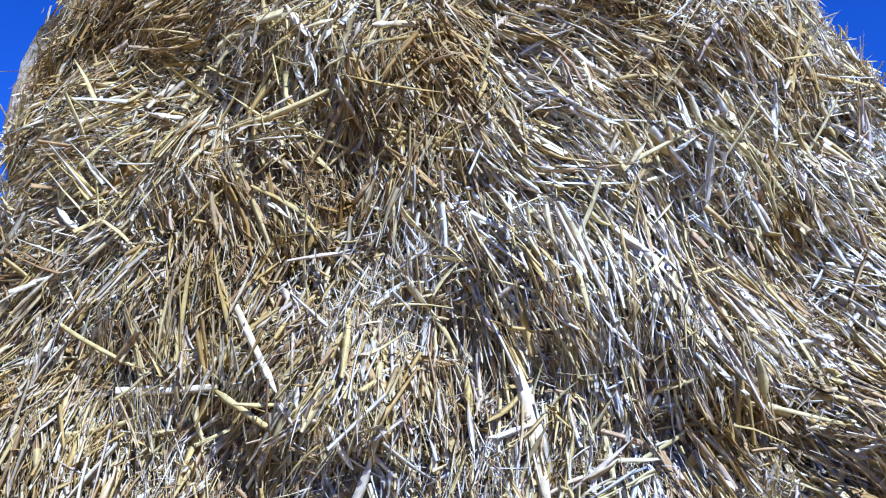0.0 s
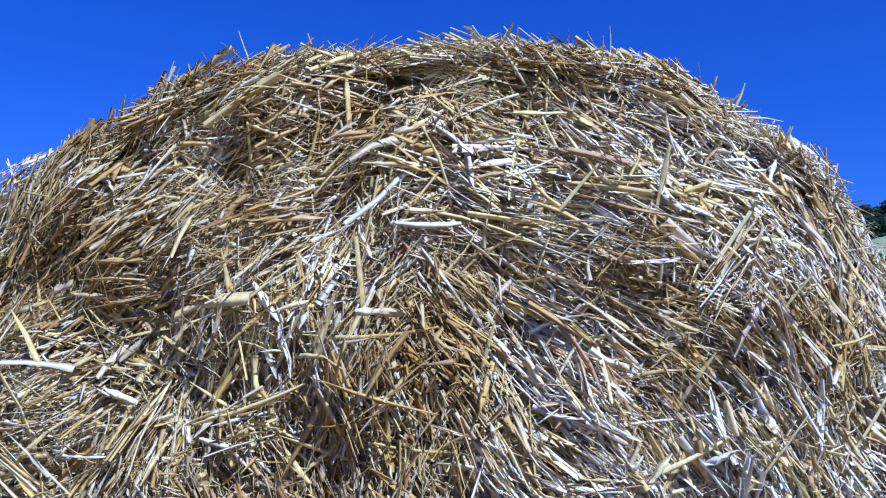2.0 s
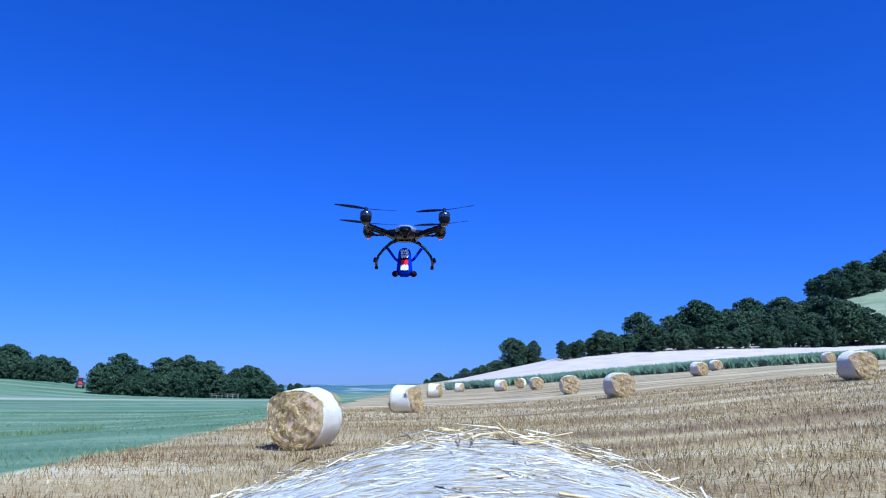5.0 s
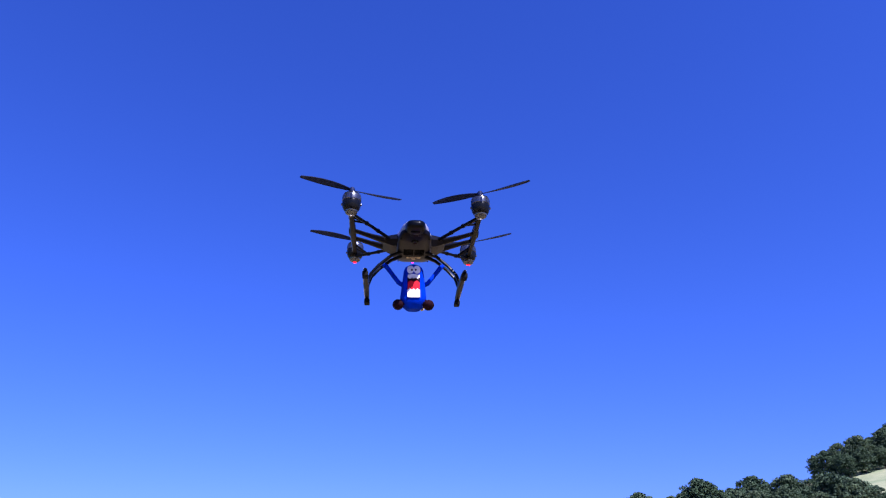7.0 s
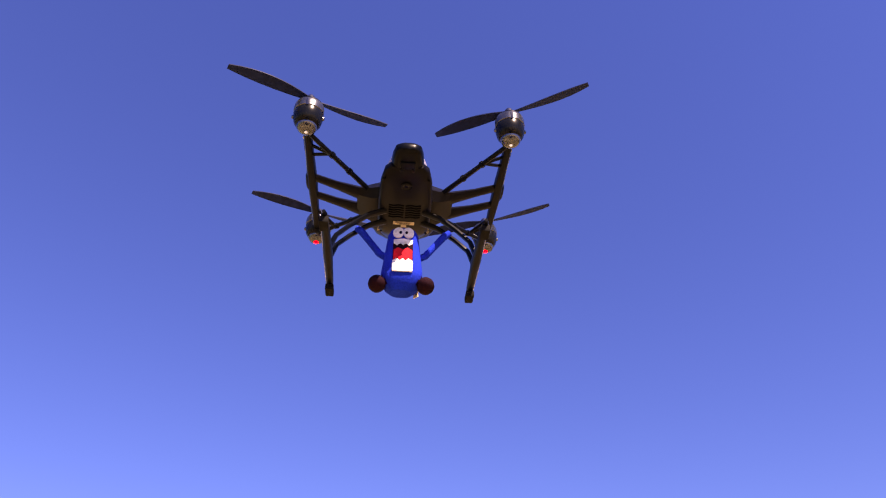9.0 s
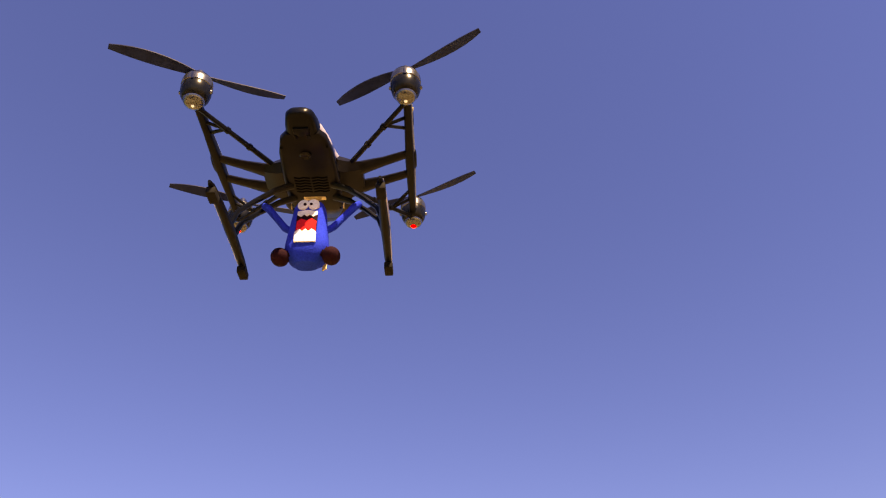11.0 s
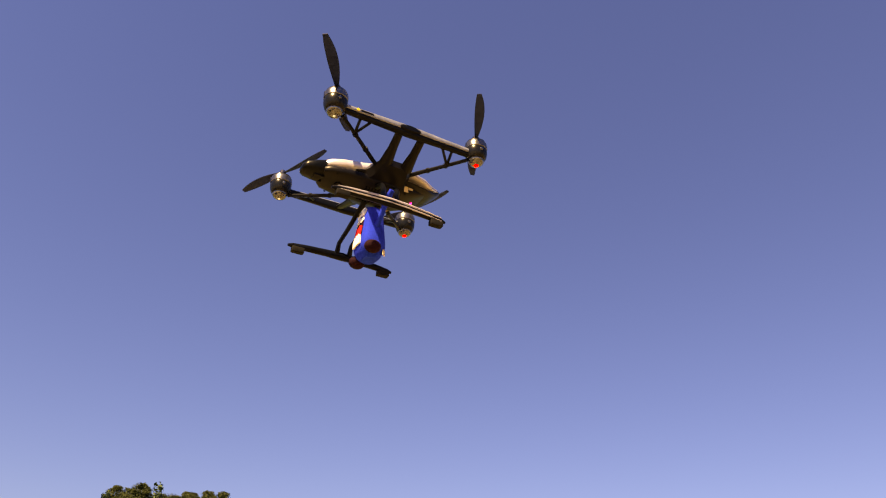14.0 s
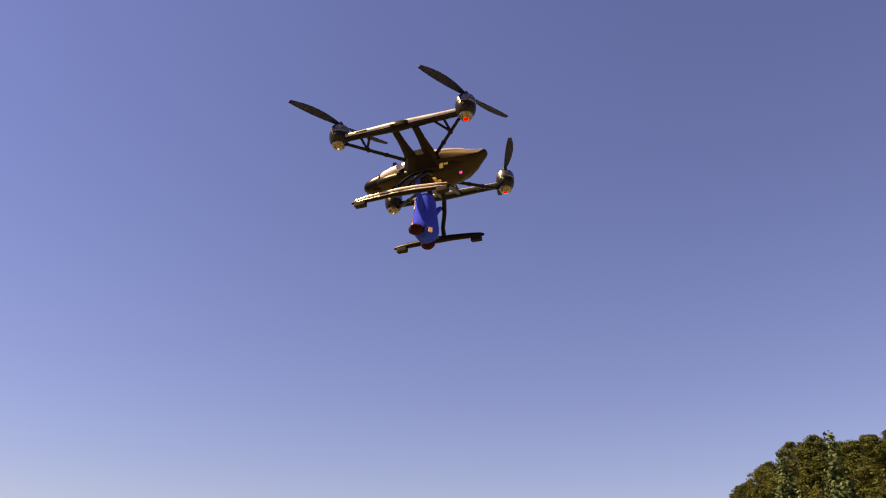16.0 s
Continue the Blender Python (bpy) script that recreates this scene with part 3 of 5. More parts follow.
def big_bale():
    rng = np.random.default_rng(7)
    ob = thing("round_bale", pose(-0.026, 0, 0.688, 1.4), "large round straw bale with frayed golden end and pale net wrap", "straw bale")
    part("core", bale_core(LENGTH), STRAW_CORE, ob, "tightly packed brown straw", smooth=False)
    v, f = joined(face_straw(13500, rng, -0.42, (0.0032, 0.0120), (0.025, 0.16)), face_straw(26000, rng, -0.42, (0.0009, 0.0026), (0.015, 0.09), tuft=12, rings=3),
                  face_straw(6500, rng, -0.42, (0.007, 0.016), (0.02, 0.11), 0.35, 3, 0.22),
                  face_straw(22000, rng, -0.42, (0.0020, 0.0080), (0.008, 0.040), 0.5, 10, 0.6, 3))
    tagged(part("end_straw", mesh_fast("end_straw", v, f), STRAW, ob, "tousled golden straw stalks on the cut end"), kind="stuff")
    v, f = joined(side_straw(3400, rng, 0.030, 0.105, 0.40, 0.008, length=(0.03, 0.16)), side_straw(1200, rng, 0.035, 0.12, 0.9, 0.014, flat=0.30, length=(0.03, 0.11)),
                  side_straw(1500, rng, 0.06, 0.22, 0.8, 0.012, (-1.6, -0.65), (0.03, 0.14), flat=0.16), side_straw(900, rng, 0.06, 0.20, 0.7, 0.010, (0.70, 1.6), (0.03, 0.14), flat=0.12))
    tagged(part("edge_straw", mesh_fast("edge_straw", v, f), STRAW, ob, "frayed straw round the bale's edge"), kind="stuff")
    v, f = joined(side_straw(15000, rng, 0.11, LENGTH - 0.02, 0.7, 0.009, (-1.2, 1.2), (0.010, 0.05), (0.0012, 0.0040), 0.03),
                  side_straw(5200, rng, 0.09, 0.36, 0.8, 0.012, (-1.2, 1.2), (0.015, 0.10), (0.0022, 0.0065), 0.04),
                  side_straw(500, rng, LENGTH - 0.16, LENGTH + 0.02, 0.9, 0.02, (-0.9, 0.9), (0.03, 0.10), flat=0.2))
    tagged(part("top_straw", mesh_fast("top_straw", v, f), STRAW_PALE, ob, "bleached straw lying flat under the net"), kind="stuff")
    wrap = part("net_wrap", wrap_mesh(LENGTH, 0.075, LENGTH - 0.06), WRAP, ob, "whitish net wrap round the bale", smooth=False)
    v, f = side_straw(8000, rng, 0.085, LENGTH - 0.05, 0.6, 0.009, (-1.2, 1.2), (0.015, 0.05), (0.0010, 0.0024), 0.015)
    tagged(part("net_mesh", mesh_fast("net_mesh", v, f), NET, wrap, "white meshes of the net"), kind="stuff")
    for y, off in ((0.108, 0.9), (0.122, 2.2), (0.155, 0.4), (0.166, 1.9), (0.205, 2.6), (0.222, 1.1), (0.265, 3.0), (0.31, 0.2), (0.37, 1.4)):
        bm = bmesh.new()
        pts = []
        for k in range(161):
            a = -1.9 + 3.8 * k / 160
            rr = float(rim(a, y)) + 0.0085 + 0.005 * math.sin(23 * a + off) * math.sin(9 * a + 2 * off)
            pts.append((rr * math.sin(a), y + float(face_back(a)) + 0.026 * math.sin(3.1 * a + off) + 0.008 * math.sin(17 * a + off) + 0.004 * math.sin(41 * a), rr * math.cos(a)))
        tube(bm, pts, 0.0016, 5)
        part("net_thread", bm, RED_NET, ob, "pinkish red net edge thread")
    # broad loose stalks and leaf blades on the end: both ends, and the width in millimetres
    for x0, z0, x1, z1, mm in LOOSE_STALKS:
        p, q = (np.array([x, float(face_y(x, z)) - 0.030, z]) for x, z in ((x0, z0), (x1, z1)))
        d = q - p
        ln = float(np.linalg.norm(d))
        v, f = strands(((p + q) / 2)[None], d[None], np.array([[0.05, -1.0, 0.02]]), np.array([ln]), np.array([mm * 0.001]), 0.12, rng, 6, 5, 0.2)
        part("straw_stalk", mesh_fast("straw_stalk", v, f), STRAW_PALE if mm > 11 else STRAW, ob)
    # single stalks that stand out of the bale
    for k in range(150):
        a = rng.uniform(-1.1, 1.1)
        y = rng.uniform(0.03, 0.18) if k < 100 else rng.uniform(0.2, LENGTH)
        if k >= 100 and abs(a) < 0.3:
            a += math.copysign(0.35, a)
        y += float(face_back(a)) * max(0.0, 1 - y / 0.4)
        rr = float(rim(a, y)) - 0.02
        out = np.array([math.sin(a), 0, math.cos(a)])
        wind = np.array([math.cos(a), 0, -math.sin(a)])
        d = out * rng.uniform(0.1, 0.7) + wind * rng.normal(0, 0.8) + np.array([0, rng.normal(-0.25, 0.5), 0])
        d /= np.linalg.norm(d)
        ln = rng.uniform(0.04, 0.085) if k < 100 else rng.uniform(0.03, 0.08)
        c = out * rr + np.array([0, y, 0]) + d * ln * 0.42
        v, f = strands(c[None], d[None], out[None] + 0.01, np.array([ln]), np.array([rng.uniform(0.0028, 0.0055)]), 0.2, rng, 5, 5)
        part("straw_stalk", mesh_fast("straw_stalk", v, f), STRAW, ob)
    for k in range(110):
        x, z = rng.uniform(-0.55, 0.55), rng.uniform(-0.30, 0.62)
        if math.hypot(x, z) > 0.64:
            continue
        t = rng.uniform(0, math.pi)
        d = np.array([math.cos(t), rng.normal(-0.15, 0.15), math.sin(t)])
        ln = rng.uniform(0.09, 0.2)
        c = np.array([x, float(face_y(x, z)) - 0.022, z])
        v, f = strands(c[None], d[None], np.array([[0.01, -1.0, 0.01]]), np.array([ln]), np.array([rng.uniform(0.006, 0.010)]), 0.25, rng, 5, 5)
        part("straw_stalk", mesh_fast("straw_stalk", v, f), STRAW, ob)
    return ob


big_bale()


def field_bale():
    rng = np.random.default_rng(21)
    ob = thing("round_bale", pose(0, 0, 0), "round straw bale in pale net wrap lying on the stubble", "straw bale", "bales on the field")
    part("core", bale_core(LENGTH, n=48), STRAW_CORE, ob, "packed brown straw", smooth=False)
    for back in (False, True):
        v, f = face_straw(3200, rng, -1.0, (0.007, 0.015), (0.05, 0.20), tuft=4, rings=3, wound=True)
        if back:
            v = v * np.array([-1.0, -1.0, 1.0]) + np.array([0, LENGTH, 0])
        tagged(part("end_straw", mesh_fast("end_straw", v, f), STRAW_GOLD, ob, "golden straw wound in a spiral on the end"), kind="stuff")
    part("net_wrap", wrap_mesh(LENGTH, 0.07, LENGTH - 0.07, 48, 0.012), WRAP, ob, "whitish net wrap", smooth=False)
    return ob


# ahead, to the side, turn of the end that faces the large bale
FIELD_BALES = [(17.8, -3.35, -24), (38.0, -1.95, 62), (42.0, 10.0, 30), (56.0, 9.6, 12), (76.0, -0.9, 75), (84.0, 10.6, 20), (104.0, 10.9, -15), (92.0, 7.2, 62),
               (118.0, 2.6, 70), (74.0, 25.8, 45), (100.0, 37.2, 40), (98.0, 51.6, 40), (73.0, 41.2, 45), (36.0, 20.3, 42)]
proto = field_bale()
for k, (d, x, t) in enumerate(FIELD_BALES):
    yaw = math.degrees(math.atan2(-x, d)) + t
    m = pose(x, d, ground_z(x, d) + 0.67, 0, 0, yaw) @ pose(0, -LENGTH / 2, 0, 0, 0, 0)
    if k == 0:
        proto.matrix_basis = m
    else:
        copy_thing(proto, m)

# ---- trees ----
def crown_mesh(rng, h, spread, base, blobs, per, leaf, conifer=False):
    cs = []
    if conifer:
        for k in range(blobs):
            u = k / (blobs - 1)
            for j in range(max(1, int(6 * (1 - u)) + 1)):
                a = rng.uniform(0, 2 * np.pi)
                rr = spread * (1 - u) * 0.55
                cs.append((rr * np.cos(a), rr * np.sin(a), base + (h - base) * u, 0.22 * spread + 0.45 * spread * (1 - u), 0.10 * (h - base)))
    else:
        for k in range(blobs):
            u = rng.uniform(0, 1) ** 0.8
            a = rng.uniform(0, 2 * np.pi)
            ring = spread * max(0.05, 1 - abs(2 * u - 0.9) ** 3) ** 0.5 * rng.uniform(0.25, 0.92)
            s = rng.uniform(0.08, 0.25) * spread
            cs.append((ring * np.cos(a), ring * np.sin(a), base + s + (h - base - 2 * s) * u, s * 1.15, s * 0.85))
    cs = np.array(cs)
    n = len(cs) * per
    c = np.repeat(cs, per, 0)
    d = rng.normal(0, 1, (n, 3))
    d /= np.linalg.norm(d, axis=1, keepdims=True)
    d[:, 2] = np.where(rng.random(n) < 0.55, np.abs(d[:, 2]), d[:, 2])
    rad = 1.12 * rng.random(n) ** 0.45
    p = c[:, :3] + d * np.stack([c[:, 3], c[:, 3], c[:, 4]], 1) * rad[:, None]
    nn = d + rng.normal(0, 0.55, (n, 3))
    nn /= np.linalg.norm(nn, axis=1, keepdims=True)
    t = np.cross(nn, rng.normal(0, 1, (n, 3)))
    t /= np.linalg.norm(t, axis=1, keepdims=True)
    b = np.cross(nn, t)
    s = (leaf * rng.uniform(0.55, 1.25, n))[:, None]
    fold = nn * s * 0.25
    v = np.stack([p - t * s, p - b * s * 0.55 + fold, p + t * s * 1.1, p + b * s * 0.6 + fold], 1).reshape(-1, 3)
    f = np.arange(n * 4).reshape(n, 4)
    return mesh_fast("crown", v, f)


def tree(seed, h, spread, base, blobs, per, leaf, kind="broad"):
    rng = np.random.default_rng(seed)
    if kind == "conifer":
        ob = thing("spruce_tree", pose(0, 0, 0), "tall dark green spruce at the edge of a wood", "tree", "trees of the woods")
    else:
        ob = thing("broadleaf_tree", pose(0, 0, 0), "dense dark green broadleaf tree in full summer leaf", "tree", "trees of the woods")
    bm = bmesh.new()
    top = h * (0.95 if kind == "conifer" else 0.7)
    lean = rng.normal(0, 0.25, 2)
    tube(bm, [(0, 0, -0.4), (0.02 * h * lean[0], 0, h * 0.2), (0.03 * h * lean[0], 0.03 * h * lean[1], top * 0.6), (0.05 * h * lean[0], 0.05 * h * lean[1], top)],
         [0.028 * h, 0.022 * h, 0.014 * h, 0.004 * h], 8)
    if kind != "conifer":
        for k in range(7):
            a, z = rng.uniform(0, 6.28), rng.uniform(0.22, 0.5) * h
            q = Vector((math.cos(a), math.sin(a), 0.8)) * spread
            tube(bm, [(0, 0, z), Vector((0, 0, z)) + q * 0.3, Vector((0, 0, z)) + q * 0.68], [0.011 * h, 0.007 * h, 0.002 * h], 6)
    part("trunk", bm, BARK, ob, "grey-brown trunk with rising limbs")
    part("crown", crown_mesh(rng, h, spread, base, blobs, per, leaf, kind == "conifer"), NEEDLE if kind == "conifer" else LEAF_NEAR if kind == "bank" else LEAF, ob, smooth=False)
    return ob


PROTO = [tree(1, 12, 5.2, -0.6, 170, 46, 0.32), tree(2, 12.6, 5.6, -0.4, 170, 46, 0.32), tree(3, 11.4, 6.0, -0.8, 170, 46, 0.32),
         tree(4, 12.2, 4.8, -0.6, 170, 46, 0.32), tree(5, 15, 3.0, 0.2, 16, 60, 0.32, "conifer")]
FINE = [tree(8, 12, 5.6, -0.6, 180, 90, 0.19, "bank"), tree(9, 13, 5.4, -0.6, 180, 90, 0.19, "bank"), tree(10, 11, 6.0, -0.8, 180, 90, 0.19, "bank")]
BUSH = tree(6, 5.0, 3.0, 0.1, 22, 90, 0.26)
tagged(BUSH, "low rounded green bush beside the wood", "bush")
BUSH.name = "bush"
placed = set()


def plant(p, x, y, scale, turn, sink=0.0):
    m = pose(x, y, ground_z(x, y) - sink, 0, 0, turn) @ Matrix.Diagonal((scale, scale, scale * random.uniform(0.92, 1.08), 1))
    if p.name in placed:
        copy_thing(p, m)
    else:
        placed.add(p.name)
        p.matrix_basis = m


def wood(x0, y0, x1, y1, n, wide, scale, conifers=0.0, rows=2):
    """Trees along a line from one place to another."""
    for k in range(n):
        u = (k + random.uniform(0.1, 0.9)) / n
        r = (k % rows) * wide / max(1, rows - 1) if rows > 1 else 0
        x = x0 + (x1 - x0) * u + random.uniform(-1.5, 1.5)
        y = y0 + (y1 - y0) * u + r + random.uniform(-1.5, 1.5)
        p = PROTO[4] if random.random() < conifers else PROTO[random.randrange(4)]
        plant(p, x, y, scale * random.uniform(0.90, 1.08), random.uniform(0, 360))


random.seed(3)
def copse(way0, way1, far, n, rows, deep, scale, ends=0.25, conifers=0.0):
    """Trees in rows between two directions, lower towards the ends of the copse."""
    for k in range(n):
        u = (k // rows + random.uniform(0.1, 0.9)) * rows / n
        way = radians(way0 + (way1 - way0) * u)
        d = far + (k % rows) * deep / max(1, rows - 1) + random.uniform(-1.5, 1.5)
        tall = scale * (1 - ends * abs(2 * u - 1) ** 3) * random.uniform(0.88, 1.08) * (1 + 0.10 * (k % rows))
        p = PROTO[4] if random.random() < conifers else PROTO[random.randrange(4)]
        plant(p, d * math.sin(way), d * math.cos(way), tall, random.uniform(0, 360))


# copse by the green field, and the rounded wood on the rise behind it
copse(-25.4, -12.8, 196, 60, 3, 16, 0.86, 0.40)
copse(-34.5, -26.6, 228, 48, 4, 22, 0.86, 0.45)
# low wood far down the valley
copse(-12.9, -9.2, 405, 10, 2, 10, 0.62, 0.6)
# wood running down behind the pale field
wood(-8.0, 410, 42.0, 290, 30, 14, 0.82, 0, 2)
# two trees on the pale field's edge
for k, (x, y, s) in enumerate(((24.0, 232, 1.15), (22.2, 236, 0.9), (29.0, 234, 0.95), (27.0, 238, 0.8))):
    plant(PROTO[(3, 1, 3, 2)[k]], x, y, s, 83 * k)
# hedge and wood on the hillside
wood(36.0, 214, 60.0, 208, 26, 6, 0.70)
plant(PROTO[1], 58.0, 214, 1.12, 40)
wood(58.0, 205, 106.0, 193, 36, 8, 0.78)
wood(72.0, 220, 121.0, 211, 40, 14, 1.32)
wood(106.0, 197, 119.0, 196, 7, 6, 1.25)
# wood on the hill
wood(161.0, 288, 236.0, 290, 44, 34, 1.4, 0, 4)
for k, (x, y, s) in enumerate(((138.0, 236, 1.3), (152.0, 236, 1.1))):
    plant(BUSH, x, y, s, 117 * k)
# wood on the bank
for k in range(92):
    u, row = (k // 4 + random.uniform(0, 0.8) + 0.25 * (k % 4)) / 23, k % 4
    way, far = 97.0 - 42 * u, 113 + 8 * row + random.uniform(-2, 2)
    tall = (0.56 + 0.48 * min(1, (97.0 - way) / 11)) * (1 - 0.28 * math.exp(-(((way - 74) / 6.5) ** 2))) * random.uniform(0.95, 1.05)
    plant(FINE[k % 3], BANK[0] - far * math.sin(radians(way)), BANK[1] + far * math.cos(radians(way)), tall, 53 * k)
for way, far, tall in ((85.6, 112, 0.98), (88.9, 114, 0.84), (72.4, 111, 0.9)):
    plant(PROTO[4], BANK[0] - far * math.sin(radians(way)), BANK[1] + far * math.cos(radians(way)), tall, 40 * way)


# ---- maize strip ----
def maize():
    rng = np.random.default_rng(5)
    n = 9500
    u = rng.random(n)
    line = np.array([[1.0, 150.0], [40.0, 116.0], [66.0, 103.0], [120.0, 76.0]])
    t = u * 3
    i = np.minimum(t.astype(int), 2)
    p = line[i] + (line[i + 1] - line[i]) * (t - i)[:, None]
    x, y = p[:, 0] + rng.uniform(-0.5, 0.5, n), p[:, 1] + rng.uniform(-2.2, 2.2, n)
    z = height(x, y)
    v, f, k = [], [], 0
    for a in range(4):
        h = rng.uniform(0.9, 1.7, n)
        dx, dy = rng.normal(0, 0.35, n), rng.normal(0, 0.25, n)
        w = rng.uniform(0.05, 0.13, n)
        q = np.stack([np.stack([x - w, y, z - 0.1], 1), np.stack([x + w, y, z - 0.1], 1), np.stack([x + dx + w * 0.6, y + dy, z + h * 0.7], 1), np.stack([x + dx * 1.7, y + dy * 1.7, z + h], 1)], 1)
        v.append(q.reshape(-1, 3))
        f.append(np.arange(n * 4).reshape(n, 4) + k)
        k += n * 4
    ob = part("maize_strip", mesh_fast("maize_strip", np.concatenate(v), np.concatenate(f)), MAIZE, None, smooth=False)
    tagged(ob, "strip of tall blue-green maize along the stubble", "crop", kind="stuff")


maize()


# ---- stubble and loose straw ----
def stubble():
    rng = np.random.default_rng(11)
    n = 230000
    y = 47 * rng.random(n) ** 1.7 - 1.0
    y = y + rng.normal(0, 1.0, n) * (y < 1.5)
    y = np.where(rng.random(n) < 0.10, -np.abs(rng.normal(0, 4.0, n)), y)
    x = rng.uniform(-1, 1, n) * (4.5 + np.maximum(y, 0) * 0.78) * (1 + 0.35 * np.abs(rng.normal(0, 1, n)))
    # sown rows across the slope
    row = 0.16 + 0.004 * y
    y = np.round((y + 0.16 * x) / row) * row - 0.16 * x + rng.normal(0, 0.05, n)
    keep = (x > -7.4 - 0.012 * y) & ~((np.abs(x) < 0.76) & (y > -0.1) & (y < 1.4)) & (np.sin(0.55 * y + 0.09 * x + 0.8 * np.sin(0.13 * x)) + rng.normal(0, 0.5, n) > -1.05)
    x, y = x[keep], y[keep]
    n = len(x)
    z = height(x, y)
    h = rng.uniform(0.04, 0.13, n)
    w = 0.0025 + 0.00024 * np.maximum(y, 0)
    t = rng.uniform(0, np.pi, n)
    dx, dy = rng.normal(0, 0.035, n), rng.normal(0, 0.035, n)
    c, s = np.cos(t) * w, np.sin(t) * w
    v = np.stack([np.stack([x - c, y - s, z - 0.02], 1), np.stack([x + c, y + s, z - 0.02], 1),
                  np.stack([x + dx + c * 0.8, y + dy + s * 0.8, z + h], 1), np.stack([x + dx - c * 0.8, y + dy - s * 0.8, z + h * 0.92], 1)], 1)
    ob = part("stubble", mesh_fast("stubble", v.reshape(-1, 3), np.arange(n * 4).reshape(n, 4)), STUBBLE, None, smooth=False)
    tagged(ob, "cut golden stubble stalks standing in rows", "stubble", kind="stuff")
    n = 26000
    y = 1.0 + 34 * rng.random(n) ** 1.6
    y = y - np.abs(rng.normal(0, 1.8, n)) * (y < 3)
    x = rng.uniform(-0.6, 1, n) * (2.5 + np.maximum(y, 0) * 0.78) * (1 + 0.4 * np.abs(rng.normal(0, 1, n)))
    sw = np.sin(0.62 * (y + 0.16 * x) + 0.5 * np.sin(0.3 * x)) + rng.normal(0, 0.35, n)
    keep = (sw > 0.45) & (x > -7) & ~((np.abs(x) < 0.75) & (y > -1.3) & (y < 1.5))
    x, y = x[keep], y[keep]
    n = len(x)
    base = np.stack([x, y, height(x, y) + rng.uniform(0.02, 0.10, n)], 1)
    a = rng.normal(-0.16, 0.6, n)
    along = np.stack([np.cos(a), np.sin(a), rng.normal(0, 0.12, n)], 1)
    v, f = strands(base, along, np.tile([[0.0, 0.02, 1.0]], (n, 1)), rng.uniform(0.12, 0.4, n), rng.uniform(0.004, 0.007, n) + 0.00035 * np.maximum(y, 0), 0.15, rng, 3, 3)
    ob = part("loose_straw", mesh_fast("loose_straw", v, f), STUBBLE, None, smooth=False)
    tagged(ob, "loose straw lying in swaths on the stubble", "straw", kind="stuff")


stubble()


def grass():
    rng = np.random.default_rng(15)
    n = 42000
    y = 8 + 60 * rng.random(n) ** 1.4
    x = -7.2 - 0.012 * y - 45 * rng.random(n) ** 1.5
    # a strip of taller growth along an old drill line
    m = 3200
    u = rng.random(m)
    y[:m], x[:m] = 27.5 + 4.2 * u + rng.normal(0, 0.16, m), -31 + 16.5 * u
    z = height(x, y)
    h = rng.uniform(0.02, 0.07, n) * (1 + 0.8 * (np.sin(0.5 * y + 0.05 * x) > 0.6))
    h[:m] = rng.uniform(0.12, 0.32, m)
    w = 0.004 + 0.00035 * y
    dx, dy = rng.normal(0, 0.05, n), rng.normal(0, 0.05, n)
    t = rng.uniform(0, np.pi, n)
    c, s = np.cos(t) * w, np.sin(t) * w
    v = np.stack([np.stack([x - c, y - s, z - 0.02], 1), np.stack([x + c, y + s, z - 0.02], 1), np.stack([x + dx, y + dy, z + h], 1)], 1)
    ob = part("field_grass", mesh_fast("field_grass", v.reshape(-1, 3), np.arange(n * 3).reshape(n, 3)), GRASS, None, smooth=False)
    tagged(ob, "green growth of the neighbouring field", "grass", kind="stuff")


grass()


# ---- tractor at the far edge of the green field ----
TRACTOR_RED = plain("tractor_red", (0.55, 0.03, 0.02), 0.4, 0, 0.2, 6, 0.05)
TYRE = plain("tyre_rubber", (0.02, 0.02, 0.02), 0.85, 0, 0.3, 10, 0.2)
CAB_GLASS = plain("cab_glass", (0.03, 0.04, 0.05), 0.1, 0, 0.1, 4, 0.0)
POST = plain("weathered_wood", (0.28, 0.24, 0.19), 0.85, 0, 0.3, 9, 0.3)


